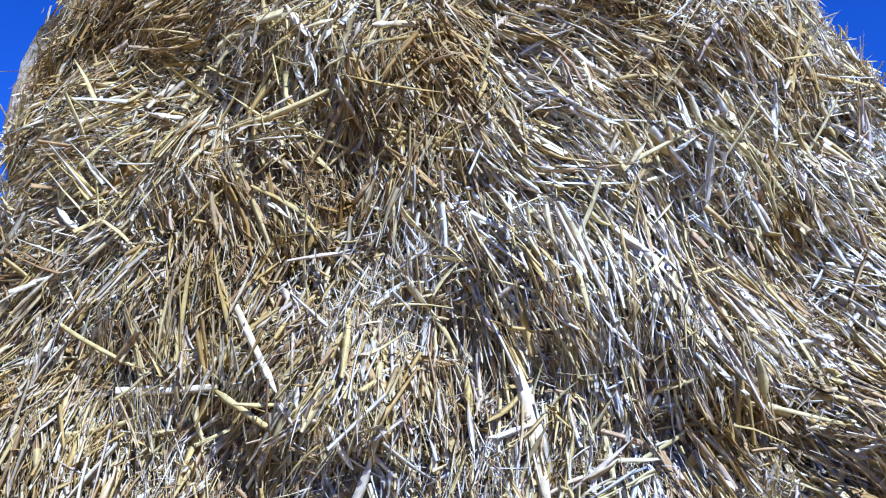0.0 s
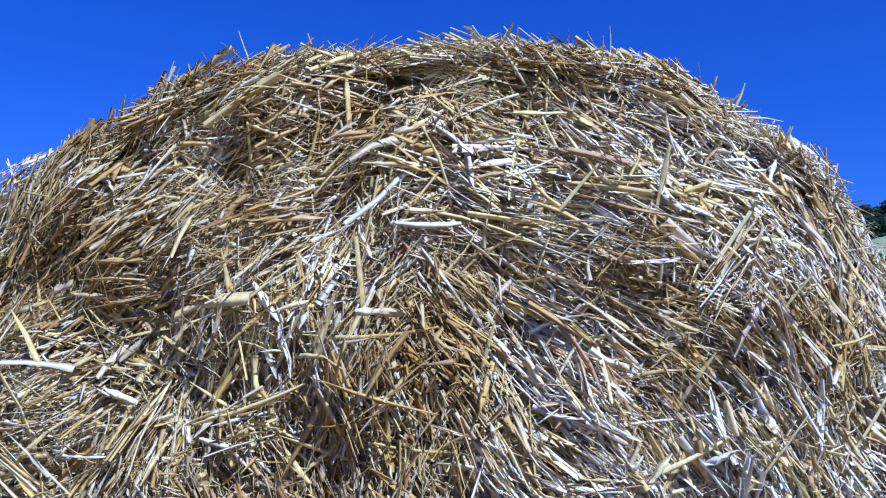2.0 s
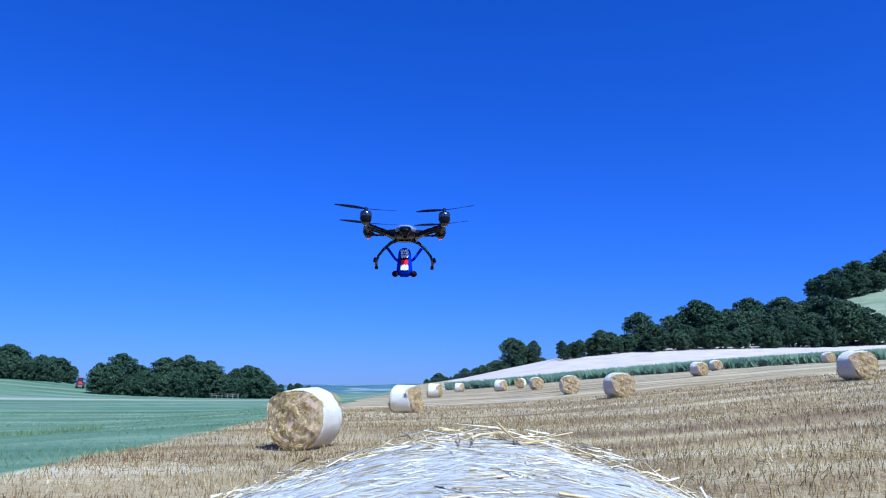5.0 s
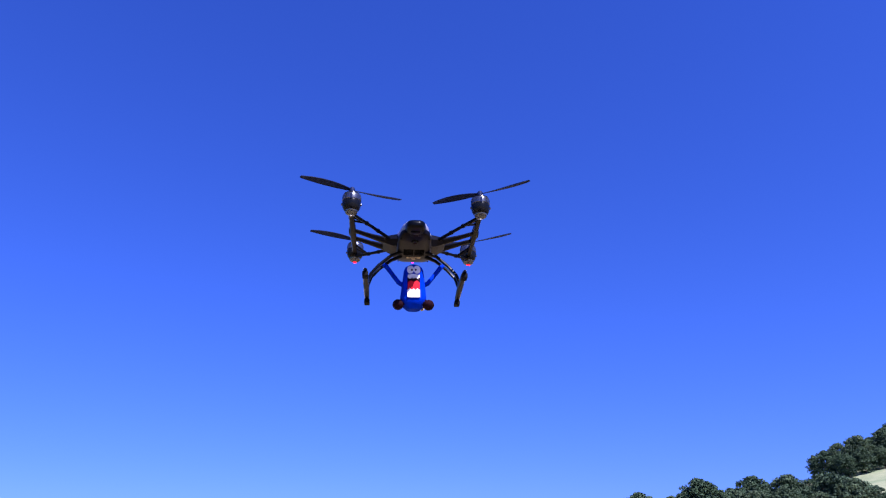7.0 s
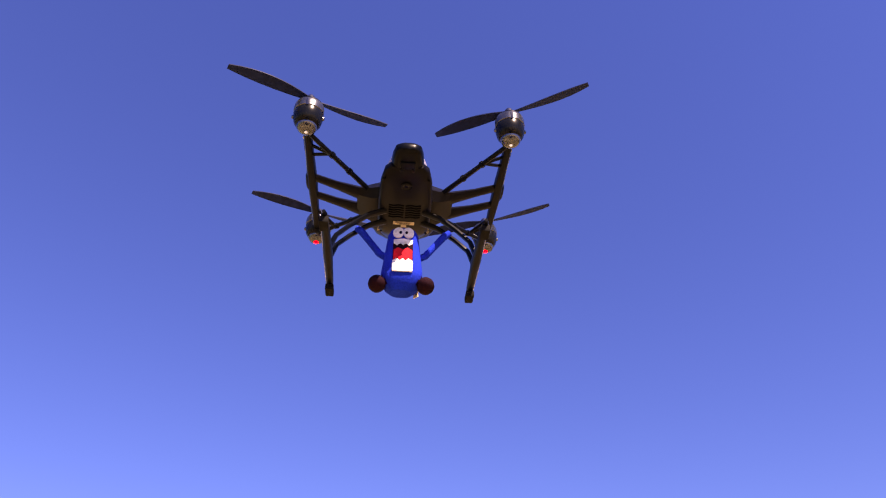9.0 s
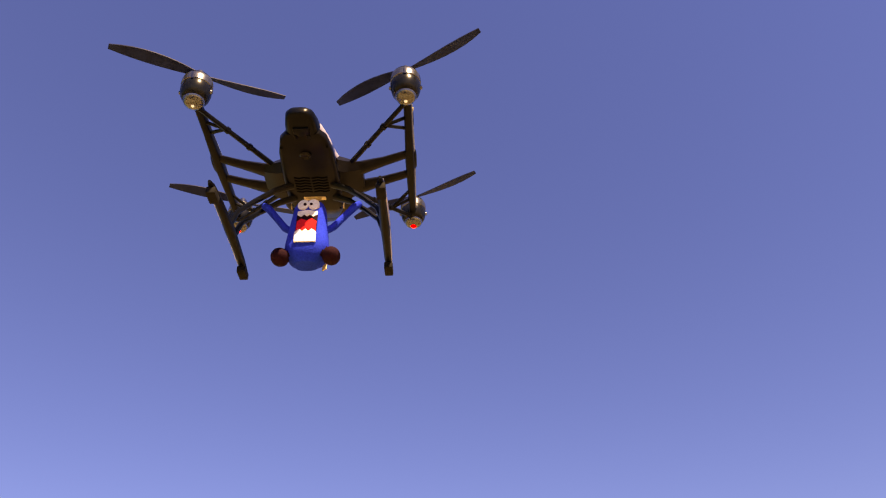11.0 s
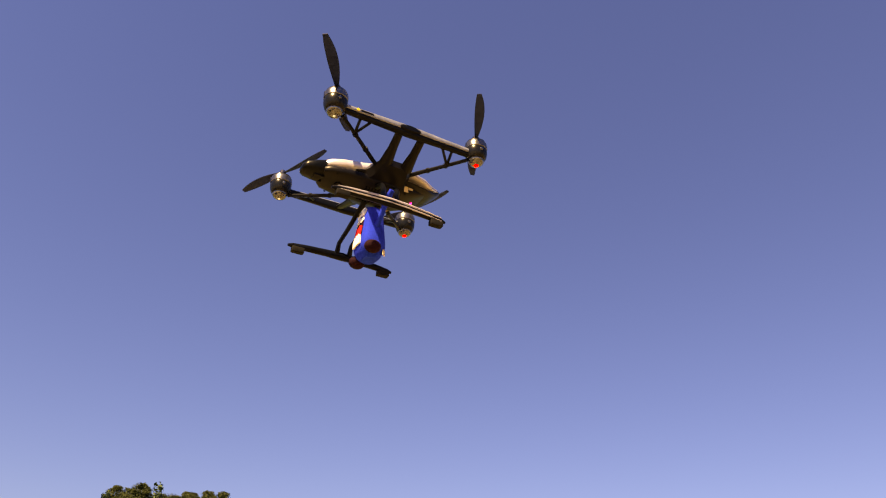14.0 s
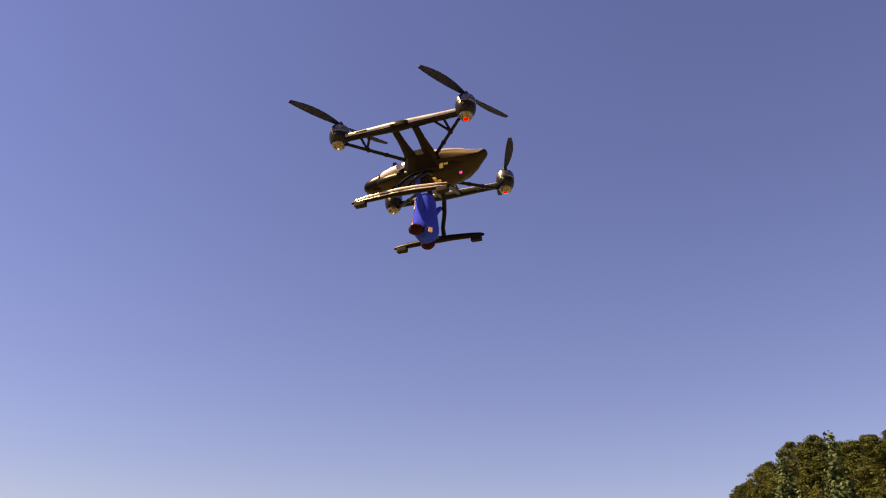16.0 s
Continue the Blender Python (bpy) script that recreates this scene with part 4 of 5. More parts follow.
def tractor(x, y, turn):
    ob = thing("tractor", pose(x, y, ground_z(x, y), 0, 0, turn), "small red tractor far off by the copse", "tractor")
    bm = bmesh.new()
    box(bm, 1.1, 0, 1.25, 2.0, 0.8, 0.75, 0.1)
    box(bm, -0.5, 0, 1.0, 1.4, 1.1, 0.5, 0.08)
    part("body", bm, TRACTOR_RED, ob)
    bm = bmesh.new()
    box(bm, -0.4, 0, 1.95, 1.3, 1.3, 1.3, 0.12)
    part("cab", bm, CAB_GLASS, ob, "dark glazed cab")
    bm = bmesh.new()
    box(bm, -0.4, 0, 2.66, 1.5, 1.45, 0.14, 0.05)
    part("cab_roof", bm, TRACTOR_RED, ob)
    for wx, wy, r in ((-0.7, 0.8, 0.82), (-0.7, -0.8, 0.82), (1.6, 0.75, 0.55), (1.6, -0.75, 0.55)):
        bm = bmesh.new()
        lathe(bm, [(r * 0.5, -0.2), (r * 0.95, -0.22), (r, -0.1), (r, 0.1), (r * 0.95, 0.22), (r * 0.5, 0.2)], 20, Matrix.Translation((wx, wy, r)) @ Matrix.Rotation(math.pi / 2, 4, "X"))
        w = part("wheel", bm, TYRE, ob)
        bm = bmesh.new()
        lathe(bm, [(0, -0.15), (r * 0.5, -0.17), (r * 0.52, 0.17), (0, 0.15)], 14, Matrix.Translation((wx, wy, r)) @ Matrix.Rotation(math.pi / 2, 4, "X"))
        part("rim", bm, TRACTOR_RED, w)
    return ob


tractor(-94.0, 190.5, -66)


def fence(x0, y0, x1, y1, n):
    ob = thing("fence", pose(0, 0, 0), "low weathered wooden fence beside the copse", "fence")
    pts = [(x0 + (x1 - x0) * k / (n - 1), y0 + (y1 - y0) * k / (n - 1)) for k in range(n)]
    for x, y in pts:
        bm = bmesh.new()
        tube(bm, [(x, y, ground_z(x, y) - 0.2), (x, y, ground_z(x, y) + 1.3)], [0.09, 0.07], 7)
        part("post", bm, POST, ob)
    for (xa, ya), (xb, yb) in zip(pts, pts[1:]):
        for h in (0.6, 1.1):
            bm = bmesh.new()
            tube(bm, [(xa, ya - 0.09, ground_z(xa, ya) + h), (xb, yb - 0.09, ground_z(xb, yb) + h)], 0.05, 6)
            part("rail", bm, POST, ob)
    return ob


fence(-59.8, 186, -51.7, 186, 7)

# ---- drone ----
DARK = plain("dark_plastic", (0.0022, 0.0030, 0.0052), 0.30, 0.0, 0.3, 60, 0.05, 0.08)
BELLY = plain("bronze_plastic", (0.0050, 0.0050, 0.0072), 0.30, 0.0, 0.25, 45, 0.06, 0.07)
BAR = plain("bar_plastic", (0.0026, 0.0034, 0.0060), 0.36, 0.0, 0.25, 45, 0.04, 0.06)
# paler copy of the bar colour that stands in for sunlight on top
SUNLIT_BAR = plain("sunlit_bar_grey", (0.16, 0.185, 0.25), 0.32, 0.25, 0.2, 60, 0.03, 0.5)
SHELL = plain("champagne_paint", (0.38, 0.38, 0.46), 0.28, 0.3, 0.12, 40, 0.03, 0.8)
GUN = plain("gunmetal", (0.0056, 0.0066, 0.0088), 0.25, 0.0, 0.2, 70, 0.04, 0.13)
SILVER = plain("brushed_ring", (0.115, 0.125, 0.145), 0.28, 0.85, 0.15, 120, 0.06)
RUBBER = plain("rubber_pad", (0.007, 0.007, 0.007), 0.75, 0.0, 0.3, 80, 0.2, 0.08)
BLADE = plain("propeller_plastic", (0.008, 0.015, 0.058), 0.55, 0.0, 0.25, 50, 0.04, 0.08)
STICKER = plain("paper_sticker", (0.55, 0.46, 0.30), 0.6, 0.0, 0.15, 60, 0.05)
PRINT = plain("print_ink", (0.10, 0.08, 0.05), 0.6, 0.0, 0.1, 60, 0.0)
YELLOW = plain("yellow_print", (0.75, 0.58, 0.05), 0.5, 0.0, 0.1, 60, 0.0)
SLOT = plain("vent_black", (0.0015, 0.0015, 0.0015), 0.9, 0.0, 0.2, 60, 0.0, 0.02)
LENS = plain("lens_glass", (0.004, 0.004, 0.006), 0.15, 0.0, 0.1, 20, 0.0, 0.12)


def glowing(name, color, strength):
    m, n, l, b = material(name, 0.15)
    b.inputs["Base Color"].default_value = (*[0.02 + 0.6 * c for c in color], 1)
    b.inputs["Emission Color"].default_value = (*color, 1)
    b.inputs["Emission Strength"].default_value = strength
    return m


def clear_dome():
    m, n, l, b = material("clear_dome", 0.10, 0.7)
    b.inputs["Base Color"].default_value = (0.11, 0.12, 0.14, 1)
    b.inputs["Transmission Weight"].default_value = 0.25
    return m


DOME = clear_dome()
RED_LIGHT = glowing("red_light", (1.0, 0.0, 0.01), 1.5)
WHITE_LIGHT = glowing("white_light", (0.9, 0.95, 1.0), 0.16)
PINK_LIGHT = glowing("pink_light", (1.0, 0.02, 0.40), 1.6)

TURN = Matrix(((0.99815, -0.06078, 0.00235), (0.06072, 0.99798, 0.01891), (-0.0035, -0.01873, 0.99982)))
DRONE = Matrix.Translation((-0.2557, 3.8609, 2.3525)) @ Matrix.Rotation(radians(3.0), 4, "X") @ TURN.to_4x4()


def loft(stations, n=24, power=2.6, lower=None):
    """A body from stations (y, half width, bottom, top), with superelliptic sections."""
    bm = bmesh.new()
    rings = []
    for y, hw, zb, zt in stations:
        ring = []
        for k in range(n):
            a = 2 * math.pi * k / n
            c, s = math.cos(a), math.sin(a)
            x = hw * math.copysign(abs(c) ** (2 / power), c)
            z = (zb + zt) / 2 + (zt - zb) / 2 * math.copysign(abs(s) ** (2 / power), s)
            ring.append(bm.verts.new((x, y, z)))
        rings.append(ring)
    for a, b in zip(rings, rings[1:]):
        for k in range(n):
            bm.faces.new((a[k], a[(k + 1) % n], b[(k + 1) % n], b[k]))
    bm.faces.new(rings[0][::-1])
    bm.faces.new(rings[-1])
    return bm


def propeller(parent, turn):
    bm = bmesh.new()
    lathe(bm, [(0, 0.096), (0.006, 0.095), (0.009, 0.090), (0.009, 0.080), (0, 0.080)], 14)
    for half in (0, math.pi):
        top, low = [], []
        for k in range(9):
            u = k / 8
            r = 0.008 + 0.160 * u
            chord = 0.010 + 0.052 * u * (1 - 0.55 * u) - 0.022 * u ** 3
            tw = radians(24 - 17 * u)
            sweep = -0.012 * u * u
            row = []
            for q in (-0.42, 0.58):
                row.append(Vector((r, q * chord * math.cos(tw) + sweep, 0.086 + q * chord * math.sin(tw) + 0.006 * u)))
            top.append([bm.verts.new(Matrix.Rotation(half + turn, 3, "Z") @ (v + Vector((0, 0, 0.0009)))) for v in row])
            low.append([bm.verts.new(Matrix.Rotation(half + turn, 3, "Z") @ (v - Vector((0, 0, 0.0009)))) for v in row])
        for i in range(8):
            for s, o in ((top, 0), (low, 1)):
                q = [s[i][0], s[i][1], s[i + 1][1], s[i + 1][0]]
                bm.faces.new(q if o == 0 else q[::-1])
            bm.faces.new((top[i][0], top[i + 1][0], low[i + 1][0], low[i][0]))
            bm.faces.new((top[i][1], low[i][1], low[i + 1][1], top[i + 1][1]))
        bm.faces.new((top[8][0], top[8][1], low[8][1], low[8][0]))
        bm.faces.new((top[0][0], low[0][0], low[0][1], top[0][1]))
    return part("propeller", bm, BLADE, parent, "black two-bladed propeller at rest")


def motor(parent, x, y, turn, light, word):
    bm = bmesh.new()
    lathe(bm, [(0.0165, 0.011), (0.021, 0.013), (0.0265, 0.022), (0.0290, 0.033), (0.0292, 0.044), (0.0282, 0.047), (0.0282, 0.058), (0.0272, 0.064),
               (0.0258, 0.070), (0.0200, 0.0735), (0.0100, 0.075), (0.0085, 0.080), (0, 0.080)], 28)
    m = part("motor", bm, GUN, parent, "dark gunmetal motor pod with a " + word + " light")
    m.location = (x, y, 0)
    bm = bmesh.new()
    lathe(bm, [(0.0284, 0.0458), (0.0299, 0.0472), (0.0298, 0.0580), (0.0286, 0.0640), (0.0274, 0.0662), (0.0262, 0.0662)], 28)
    part("ring", bm, SILVER, m, "silver cooling ring")
    bm = bmesh.new()
    lathe(bm, [(0.0208, 0.0165), (0.0205, 0.011), (0.0175, 0.0050), (0.0120, 0.0012), (0.0060, -0.0004), (0, -0.0008)], 24)
    part("light_dome", bm, DOME, m, "clear domed lens")
    bm = bmesh.new()
    k = 1.0 if word == "red" else 0.5
    lathe(bm, [(0, 0.0), (0.0058 * k, 0.0002), (0.0066 * k, -0.0012), (0.0046 * k, -0.0028), (0, -0.0034)], 16)
    part("lamp", bm, light, m, word + " signal lamp")
    for s in (-1, 1):
        bm = bmesh.new()
        lathe(bm, [(0, 0.004), (0.0036, 0.003), (0.0046, 0), (0, -0.001)], 10, Matrix.Translation((s * 0.0288, 0, 0.036)) @ Matrix.Rotation(s * math.pi / 2, 4, "Y"))
        part("stud", bm, SILVER, m)
    bm = bmesh.new()
    box(bm, 0, -0.0294, 0.053, 0.0055, 0.003, 0.018, 0.0012)
    part("clip", bm, BLADE, m)
    propeller(m, turn)
    return m


def drone():
    ob = thing("quadcopter_drone", DRONE, "hovering dark bronze quadcopter drone with landing legs", "drone")
    bm = loft([(-0.150, 0.032, -0.037, -0.018), (-0.137, 0.045, -0.041, -0.018), (-0.10, 0.053, -0.042, -0.018), (-0.03, 0.057, -0.043, -0.016),
               (0.03, 0.058, -0.043, -0.008), (0.075, 0.056, -0.042, 0.0), (0.10, 0.050, -0.034, 0.0), (0.13, 0.040, -0.020, 0.002), (0.15, 0.030, -0.008, 0.004)], 28, 4.5)
    body = part("body", bm, BELLY, ob, "flat bronze-brown belly shell")
    bm = loft([(-0.07, 0.048, -0.022, -0.002), (-0.04, 0.061, -0.022, -0.002), (0.0, 0.068, -0.024, -0.010), (0.05, 0.076, -0.024, -0.012), (0.09, 0.072, -0.023, -0.012), (0.125, 0.060, -0.019, -0.006),
               (0.155, 0.041, -0.010, 0.006), (0.176, 0.025, 0.003, 0.019), (0.190, 0.018, 0.015, 0.029), (0.195, 0.011, 0.020, 0.029)], 28, 2.4)
    part("rear_shell", bm, BELLY, ob, "broad bronze rear shell")
    bm = loft([(-0.150, 0.020, -0.018, 0.011), (-0.132, 0.0340, -0.018, 0.017), (-0.10, 0.0430, -0.018, 0.023), (-0.05, 0.0525, -0.018, 0.027), (0.0, 0.069, -0.010, 0.029), (0.05, 0.078, -0.004, 0.028),
               (0.09, 0.074, -0.004, 0.026), (0.125, 0.063, -0.002, 0.024), (0.150, 0.047, 0.001, 0.023), (0.172, 0.031, 0.010, 0.026), (0.186, 0.020, 0.019, 0.031)], 28, 2.6)
    part("top_shell", bm, SHELL, ob, "pale champagne painted top shell")
    bm = loft([(-0.203, 0.010, -0.031, -0.020), (-0.200, 0.018, -0.034, -0.014), (-0.191, 0.026, -0.036, -0.008), (-0.168, 0.031, -0.038, 0.001), (-0.146, 0.033, -0.039, 0.009)], 24, 3.0)
    nose = part("nose", bm, DARK, ob, "dark rounded nose")
    bm = bmesh.new()
    box(bm, 0, -0.160, -0.038, 0.030, 0.020, 0.007, 0.002)
    for q in (-1, 1):
        box(bm, q * 0.012, -0.148, -0.040, 0.007, 0.010, 0.006, 0.002)
    part("camera_mount", bm, DARK, nose)
    bm = bmesh.new()
    lathe(bm, [(0.011, 0), (0.0115, -0.004), (0.009, -0.006), (0.007, -0.004), (0, -0.003)], 18, Matrix.Translation((0, -0.100, -0.0415)))
    part("sensor", bm, LENS, body, "round dark sensor window")
    # ventilation slots
    for row in range(6):
        for s in (-1, 1):
            bm = bmesh.new()
            tube(bm, [(s * 0.002, -0.030 + row * 0.0085, -0.0432), (s * 0.014, -0.033 + row * 0.0085, -0.0432), (s * 0.024, -0.030 + row * 0.0085, -0.0432), (s * 0.034, -0.033 + row * 0.0085, -0.0432)], 0.0022, 6, 0.5)
            part("vent_slot", bm, SLOT, body)
    for x, y in ((-0.045, -0.12), (0.045, -0.12), (-0.050, -0.005), (0.050, -0.005), (-0.05, 0.07), (0.05, 0.07)):
        bm = bmesh.new()
        lathe(bm, [(0.0026, 0.0), (0.0028, -0.001), (0.002, -0.0018), (0, -0.0018)], 10, Matrix.Translation((x, y, -0.0412)))
        part("screw", bm, SLOT, body)
    bm = bmesh.new()
    box(bm, 0, 0.034, -0.0434, 0.046, 0.011, 0.0012, 0.0003)
    box(bm, 0, 0.0445, -0.0434, 0.012, 0.0098, 0.0012, 0.0003)
    st = part("sticker", bm, STICKER, body, "cream paper sticker with small print")
    for k in range(3):
        bm = bmesh.new()
        box(bm, -0.002 + 0.002 * k, 0.0312 + 0.003 * k, -0.0442, 0.034 - 0.006 * k, 0.0010, 0.0006)
        part("print_bar", bm, PRINT, st)
    for s in (-1, 1):
        bm = bmesh.new()
        box(bm, s * 0.0562, 0.070, -0.026, 0.0012, 0.012, 0.026, 0.0003)
        box(bm, s * 0.0545, 0.083, -0.024, 0.0012, 0.014, 0.008, 0.0003)
        part("side_sticker", bm, STICKER, body, "cream side sticker")
        # shoulder that carries the arm
        bm = bmesh.new()
        rings = []
        for x, y0, y1, z0, z1 in ((0.045, -0.055, 0.075, -0.034, 0.010), (0.070, -0.042, 0.070, -0.028, 0.011), (0.090, -0.034, 0.066, -0.018, 0.010), (0.104, -0.030, 0.062, -0.010, 0.009)):
            rings.append([bm.verts.new((s * x, y, z)) for y, z in ((y0, (z0 + z1) / 2), (y0 + 0.012, z1), (y1 - 0.012, z1), (y1, (z0 + z1) / 2), (y1 - 0.012, z0), (y0 + 0.012, z0))])
        for a, b in zip(rings, rings[1:]):
            for k in range(6):
                bm.faces.new((a[k], a[(k + 1) % 6], b[(k + 1) % 6], b[k]))
        bm.faces.new(rings[-1])
        bm.faces.new(rings[0][::-1])
        part("shoulder", bm, BELLY, ob, "bronze shoulder at the arm")
        # side bar
        bm = loft([(-0.184, 0.0078, 0.0200, 0.0385), (-0.10, 0.0080, 0.0190, 0.0395), (-0.05, 0.0090, 0.0175, 0.0405), (0.0, 0.0100, 0.0165, 0.0410),
                   (0.05, 0.0090, 0.0175, 0.0405), (0.10, 0.0080, 0.0190, 0.0395), (0.184, 0.0078, 0.0200, 0.0385)], 16, 4.0)
        bar = part("side_bar", bm, BAR, ob, "dark side bar with rounded flat sides")
        bar.location = (s * 0.203, 0, 0)
        # upper half added to the bar, with sunlight put into its grey
        bm = loft([(-0.180, 0.0084, 0.0290, 0.0400), (-0.10, 0.0087, 0.0275, 0.0412), (-0.05, 0.0098, 0.0265, 0.0424), (0.0, 0.0108, 0.0260, 0.0430),
                   (0.05, 0.0098, 0.0265, 0.0424), (0.10, 0.0087, 0.0275, 0.0412), (0.180, 0.0084, 0.0290, 0.0400)], 16, 4.0)
        part("lit_bar_top", bm, SUNLIT_BAR, bar, "upper half of the bar, sunlit grey put into its colour").location = (s * 0.0018, 0, 0)
        bm = bmesh.new()
        lathe(bm, [(0, 0.0035), (0.011, 0.003), (0.0145, 0.0), (0.0145, -0.004), (0, -0.004)], 24,
              Matrix.Translation((s * 0.0113, 0.0, 0.032)) @ Matrix.Rotation(s * math.pi / 2, 4, "Y") @ Matrix.Diagonal((0.66, 2.1, 1, 1)))
        part("oval_cap", bm, DARK, bar, "dark oval cap")
        bm = bmesh.new()
        lathe(bm, [(0.0040, 0.0), (0.0040, 0.0010), (0.0016, 0.0012)], 12, Matrix.Translation((s * 0.0102, -0.142, 0.0345)) @ Matrix.Rotation(s * math.pi / 2, 4, "Y"))
        part("emblem", bm, YELLOW, bar, "yellow round emblem")
        bm = bmesh.new()
        box(bm, s * 0.0106, -0.118, 0.0345, 0.0014, 0.034, 0.0050, 0.0002)
        part("print_bar", bm, BAR, bar)
        # two broad struts
        for y0, y1 in ((-0.022, -0.012), (0.040, 0.046)):
            bm = bmesh.new()
            tube(bm, [(s * 0.198, y0, 0.026), (s * 0.150, (y0 + y1) / 2, 0.012), (s * 0.094, y1, -0.003)], [0.0105, 0.0120, 0.0185], 10, 0.62)
            part("strut", bm, BELLY, ob, "broad arm strut")
        for e in (-1, 1):
            a, b = Vector((s * 0.196, e * 0.174, 0.014)), Vector((s * 0.080, 0.016 + e * 0.046, -0.004))
            bm = bmesh.new()
            tube(bm, [a, a.lerp(b, 0.5), b], [0.0048, 0.0052, 0.0058], 8)
            for u in (0.36, 0.66):
                c = a.lerp(b, u)
                d = (b - a).normalized() * 0.0035
                tube(bm, [c - d, c + d], 0.0072, 8)
            part("brace_rod", bm, DARK, ob, "thin dark brace rod")
            for u, y in ((0.34, 0.128), (0.34, 0.098)):
                bm = bmesh.new()
                tube(bm, [a.lerp(b, u), (s * 0.199, e * y, 0.026)], 0.0038, 7)
                part("cross_brace", bm, DARK, ob)
        # landing leg
        bm = bmesh.new()
        for y0, y1 in ((-0.006, -0.032), (0.034, 0.004)):
            tube(bm, [(s * 0.040, y0, -0.040), (s * 0.075, y0 - 0.003, -0.056), (s * 0.112, (y0 + y1) / 2, -0.092), (s * 0.138, y1, -0.128), (s * 0.150, y1, -0.160)],
                 [0.0085, 0.0075, 0.0068, 0.0065, 0.0080], 8, 0.8)
        leg = part("landing_leg", bm, DARK, ob, "curved twin-strut landing leg")
        bm = bmesh.new()
        ys = [-0.168, -0.155, -0.12, -0.06, -0.016, 0.03, 0.09, 0.122, 0.134]
        zs = [-0.1650, -0.1640, -0.1620, -0.1595, -0.1590, -0.1600, -0.1640, -0.1665, -0.1680]
        tube(bm, [(s * 0.1527, y, z) for y, z in zip(ys, zs)], [0.003, 0.0062, 0.0080, 0.0090, 0.0104, 0.0090, 0.0080, 0.0062, 0.003], 12, 1.12)
        part("skid", bm, BAR, leg, "bronze landing skid")
        bm = bmesh.new()
        fat = [0.0010, 0.0028, 0.0038, 0.0042, 0.0038, 0.0028, 0.0010]
        tube(bm, [(s * (0.1527 + 0.45 * r + 0.0042), y, z + 0.0056) for y, z, r in zip(ys[1:-1], zs[1:-1], fat)], fat, 8, 1.1)
        tube(bm, [(s * (0.1527 + 0.45 * r + 0.0056), y, z - 0.0030) for y, z, r in zip(ys[1:-1], zs[1:-1], fat)], [0.55 * r for r in fat], 8, 1.1)
        part("skid_trim", bm, SHELL, leg, "champagne painted trim")
        for y, z in ((-0.140, -0.1745), (0.1084, -0.1785)):
            bm = bmesh.new()
            box(bm, s * 0.1527, y, z, 0.018, 0.034, 0.015, 0.003)
            part("foot_pad", bm, RUBBER, leg, "black rubber foot pad")
    bm = bmesh.new()
    lathe(bm, [(0.0042, 0.002), (0.0042, 0), (0.003, -0.002), (0, -0.003)], 12, Matrix.Translation((0, 0.112, -0.0295)))
    part("tail_light", bm, PINK_LIGHT, body, "small pink light")
    motor(ob, -0.2013, -0.1966, radians(28), WHITE_LIGHT, "white")
    motor(ob, 0.2013, -0.1966, radians(-28), WHITE_LIGHT, "white")
    motor(ob, -0.2045, 0.1966, radians(205), RED_LIGHT, "red")
    motor(ob, 0.2045, 0.1966, radians(-25), RED_LIGHT, "red")
    return ob


drone()


# ---- plush toy ----
def plush(name, color):
    m, n, l, b = material(name, 0.85, 0, 0.06)
    a, c = noise_node(n, l, 260, 4), noise_node(n, l, 18, 3)
    r = ramp(n, [(0.3, tuple(v * 0.65 for v in color)), (0.7, tuple(min(1, v * 1.3) for v in color))])
    l.new(mixed(n, l, 0.5, a.outputs[0], c.outputs[0]), r.inputs[0])
    l.new(r.outputs[0], b.inputs["Base Color"])
    b.inputs["Sheen Weight"].default_value = 0.0
    bump(n, l, b, a.outputs[0], 0.5, 0.002)
    return m


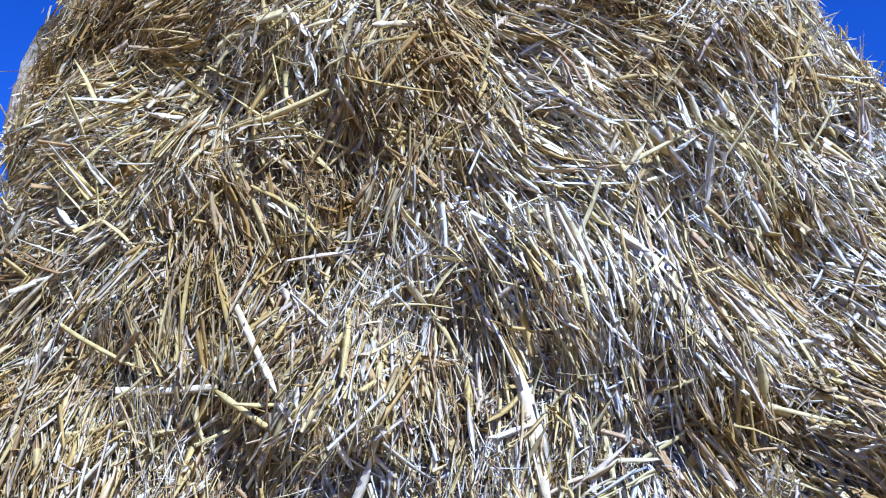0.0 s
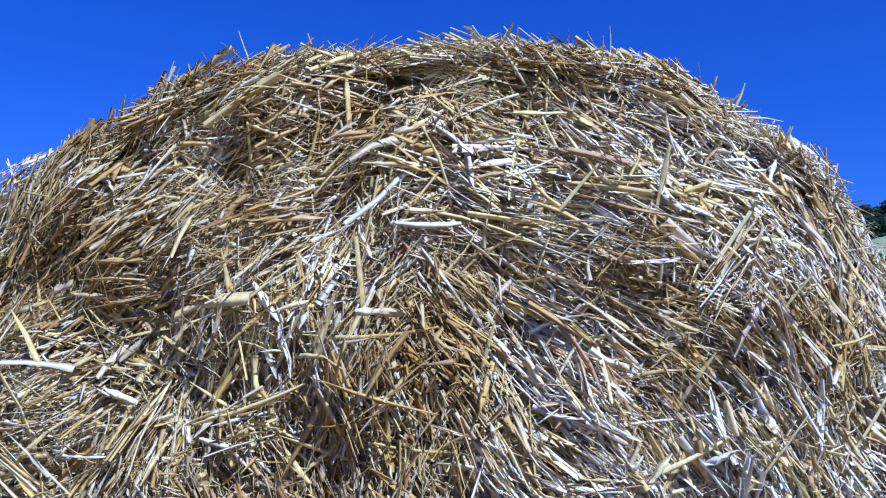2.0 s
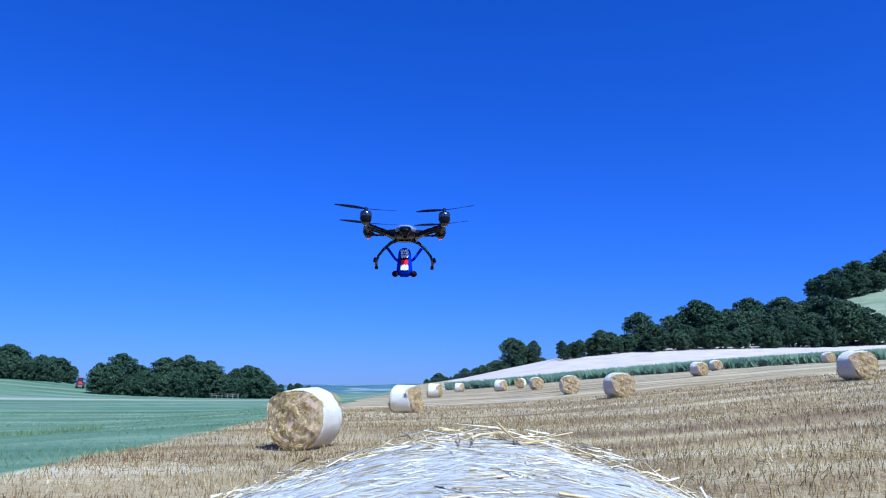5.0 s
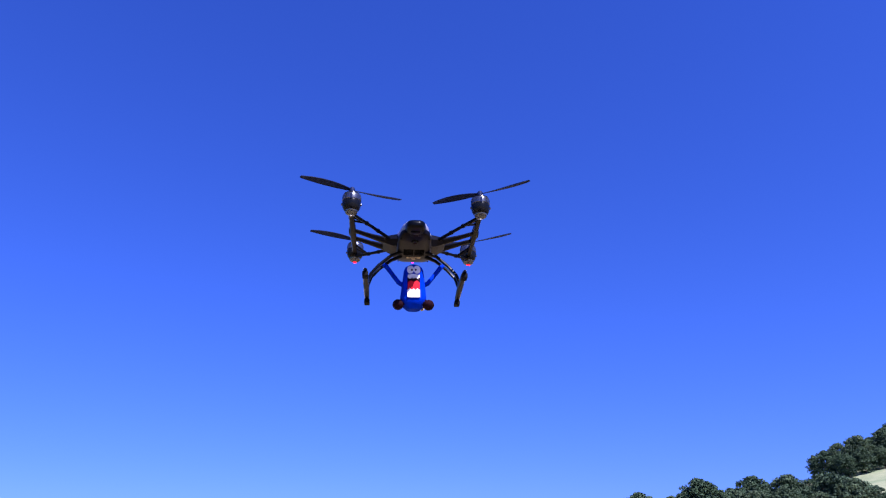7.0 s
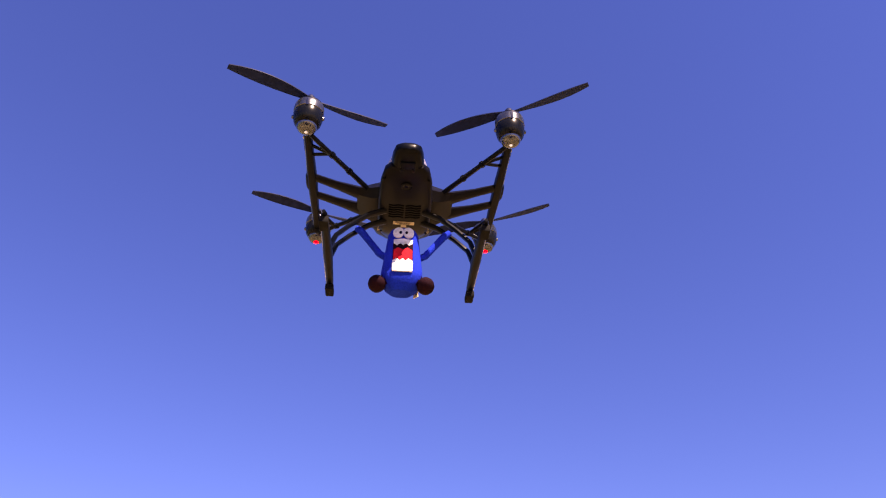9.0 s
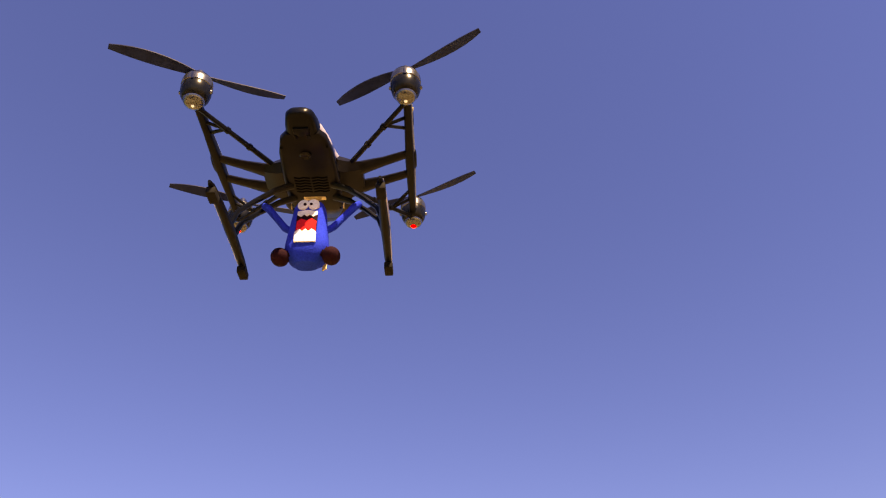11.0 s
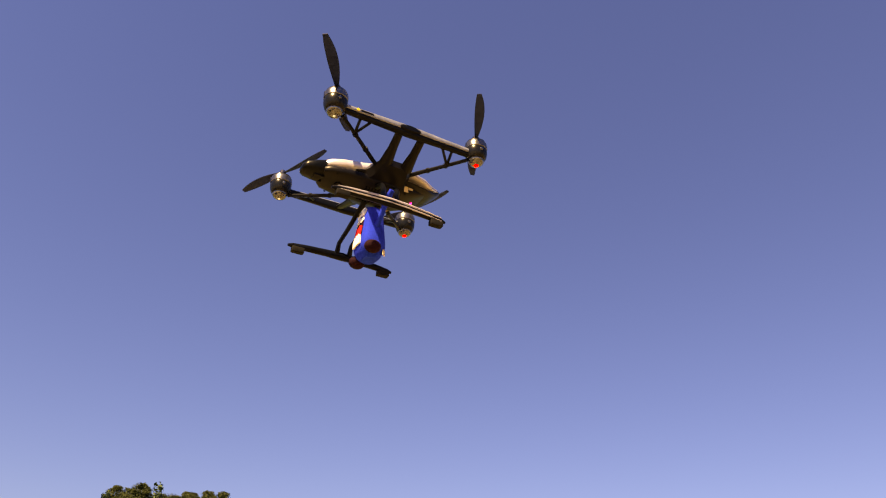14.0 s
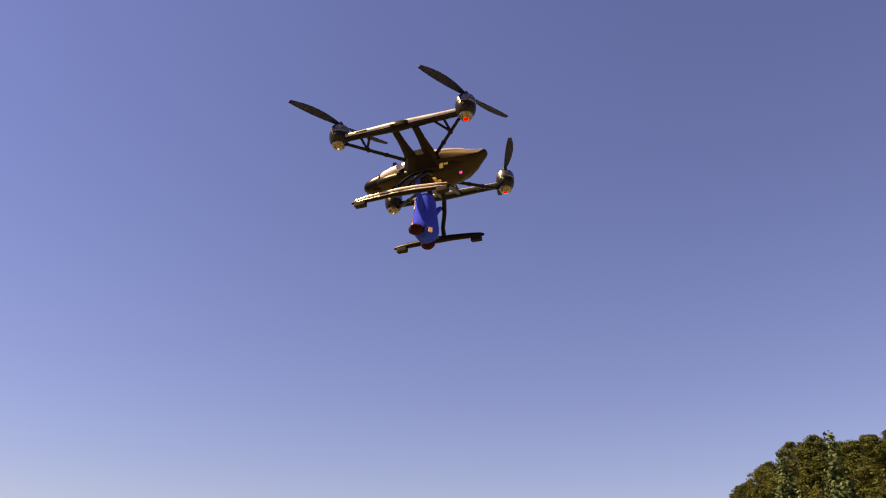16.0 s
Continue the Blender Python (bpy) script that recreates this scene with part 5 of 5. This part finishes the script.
def toy():
    mats = [plush("blue_plush", (0.003, 0.028, 0.44)), plush("maroon_plush", (0.016, 0.004, 0.008)), plush("white_felt", (0.80, 0.80, 0.78)), plush("red_felt", (0.72, 0.02, 0.03)), plush("cream_tag", (0.6, 0.5, 0.32))]
    bm = bmesh.new()
    # body: a squarish pear
    n, prof = 28, []
    for k in range(15):
        u = k / 14
        z = -0.240 + 0.155 * u
        w = 0.0475 * (1 - 0.38 * u) * min(1, math.sin(math.pi * min(0.5, 0.06 + u * 1.6))) ** 0.5
        if u > 0.86:
            w *= math.sqrt(max(0.0, 1 - ((u - 0.86) / 0.15) ** 2))
        prof.append((max(w, 0.002), z))

    def skin(a, w):
        c, s = math.cos(a), math.sin(a)
        p = 2 / 2.8
        return w * math.copysign(abs(c) ** p, c), 0.84 * w * math.copysign(abs(s) ** p, s)

    rings = []
    for w, z in prof:
        rings.append([bm.verts.new((*skin(2 * math.pi * k / n, w), z)) for k in range(n)])
    for a, b in zip(rings, rings[1:]):
        for k in range(n):
            bm.faces.new((a[k], a[(k + 1) % n], b[(k + 1) % n], b[k]))
    bm.faces.new(rings[0][::-1])
    bm.faces.new(rings[-1])

    def width_at(z):
        for (w0, z0), (w1, z1) in zip(prof, prof[1:]):
            if z0 <= z <= z1:
                return w0 + (w1 - w0) * (z - z0) / (z1 - z0)
        return prof[-1][0]

    def patch(outline, index, lift):
        """A felt patch on the front, following the body."""
        mid = Vector((sum(p[0] for p in outline) / len(outline), sum(p[1] for p in outline) / len(outline)))

        def on(x, z, d):
            w = width_at(z)
            q = min(0.97, abs(x) / w)
            y = -0.84 * w * (1 - q ** 2.8) ** (1 / 2.8)
            return bm.verts.new((x, y - d, z))
        rim_v = [on(x, z, lift) for x, z in outline]
        rim_in = [on(x, z, -0.001) for x, z in outline]
        ctr = on(mid.x, mid.y, lift + 0.0008)
        for k in range(len(outline)):
            j = (k + 1) % len(outline)
            bm.faces.new((rim_v[k], rim_v[j], ctr)).material_index = index
            bm.faces.new((rim_v[j], rim_v[k], rim_in[k], rim_in[j])).material_index = index

    def oval(cx, cz, rx, rz, k=18):
        return [(cx + rx * math.cos(2 * math.pi * i / k), cz + rz * math.sin(2 * math.pi * i / k)) for i in range(k)]

    patch(oval(-0.0105, -0.1100, 0.0112, 0.0145), 2, 0.0035)
    patch(oval(0.0105, -0.1100, 0.0112, 0.0145), 2, 0.0042)
    patch(oval(-0.0062, -0.1125, 0.0030, 0.0038, 12), 1, 0.0052)
    patch(oval(0.0062, -0.1125, 0.0030, 0.0038, 12), 1, 0.0052)
    patch([(-0.0195, -0.129), (-0.0195, -0.138), (-0.012, -0.144), (-0.006, -0.138), (0, -0.144), (0.006, -0.138), (0.012, -0.144), (0.0195, -0.138), (0.0195, -0.129), (0, -0.127)], 2, 0.0030)
    patch([(-0.0205, -0.138), (-0.0205, -0.192), (0.0205, -0.192), (0.0205, -0.138), (0.008, -0.138), (0, -0.138), (-0.008, -0.138)], 1, 0.0014)
    patch([(-0.0190, -0.184), (-0.0190, -0.156), (-0.010, -0.150), (0, -0.155), (0.010, -0.150), (0.0190, -0.156), (0.0190, -0.184), (0, -0.186)], 3, 0.0028)
    patch([(-0.0205, -0.208), (-0.0205, -0.184), (-0.012, -0.178), (-0.006, -0.185), (0, -0.178), (0.006, -0.185), (0.012, -0.178), (0.0205, -0.184), (0.0205, -0.208), (0, -0.209)], 2, 0.0040)
    for s in (-1, 1):
        tube(bm, [(s * 0.028, 0.002, -0.158), (s * 0.048, 0.002, -0.146), (s * 0.070, 0.004, -0.116), (s * 0.088, 0.008, -0.090), (s * 0.099, 0.010, -0.080)],
             [0.0075, 0.0075, 0.0072, 0.0080, 0.0070], 10, index=0)
        bmesh.ops.create_uvsphere(bm, u_segments=16, v_segments=10, radius=1, matrix=Matrix.Translation((s * 0.049, -0.012, -0.226)) @ Matrix.Diagonal((0.0180, 0.022, 0.0170, 1)))
    bm.faces.ensure_lookup_table()
    for f in bm.faces:
        c = f.calc_center_median()
        if (abs(abs(c.x) - 0.049) / 0.0197) ** 2 + ((c.y + 0.012) / 0.0244) ** 2 + ((c.z + 0.226) / 0.019) ** 2 < 1.06 and f.material_index == 0 and abs(c.x) > 0.0290:
            f.material_index = 1
    spot = Vector((0.0315, 0.0265, -0.225))
    box(bm, *spot, 0.012, 0.0025, 0.014, 0.0, Matrix.Rotation(-math.pi / 4, 4, "Z"))
    bm.faces.ensure_lookup_table()
    for f in bm.faces[-6:]:
        f.material_index = 4
    ob = part("plush_toy", bm, mats)
    ob.matrix_basis = DRONE
    return tagged(ob, "blue plush toy with maroon feet hanging under the drone", "plush toy")


toy()
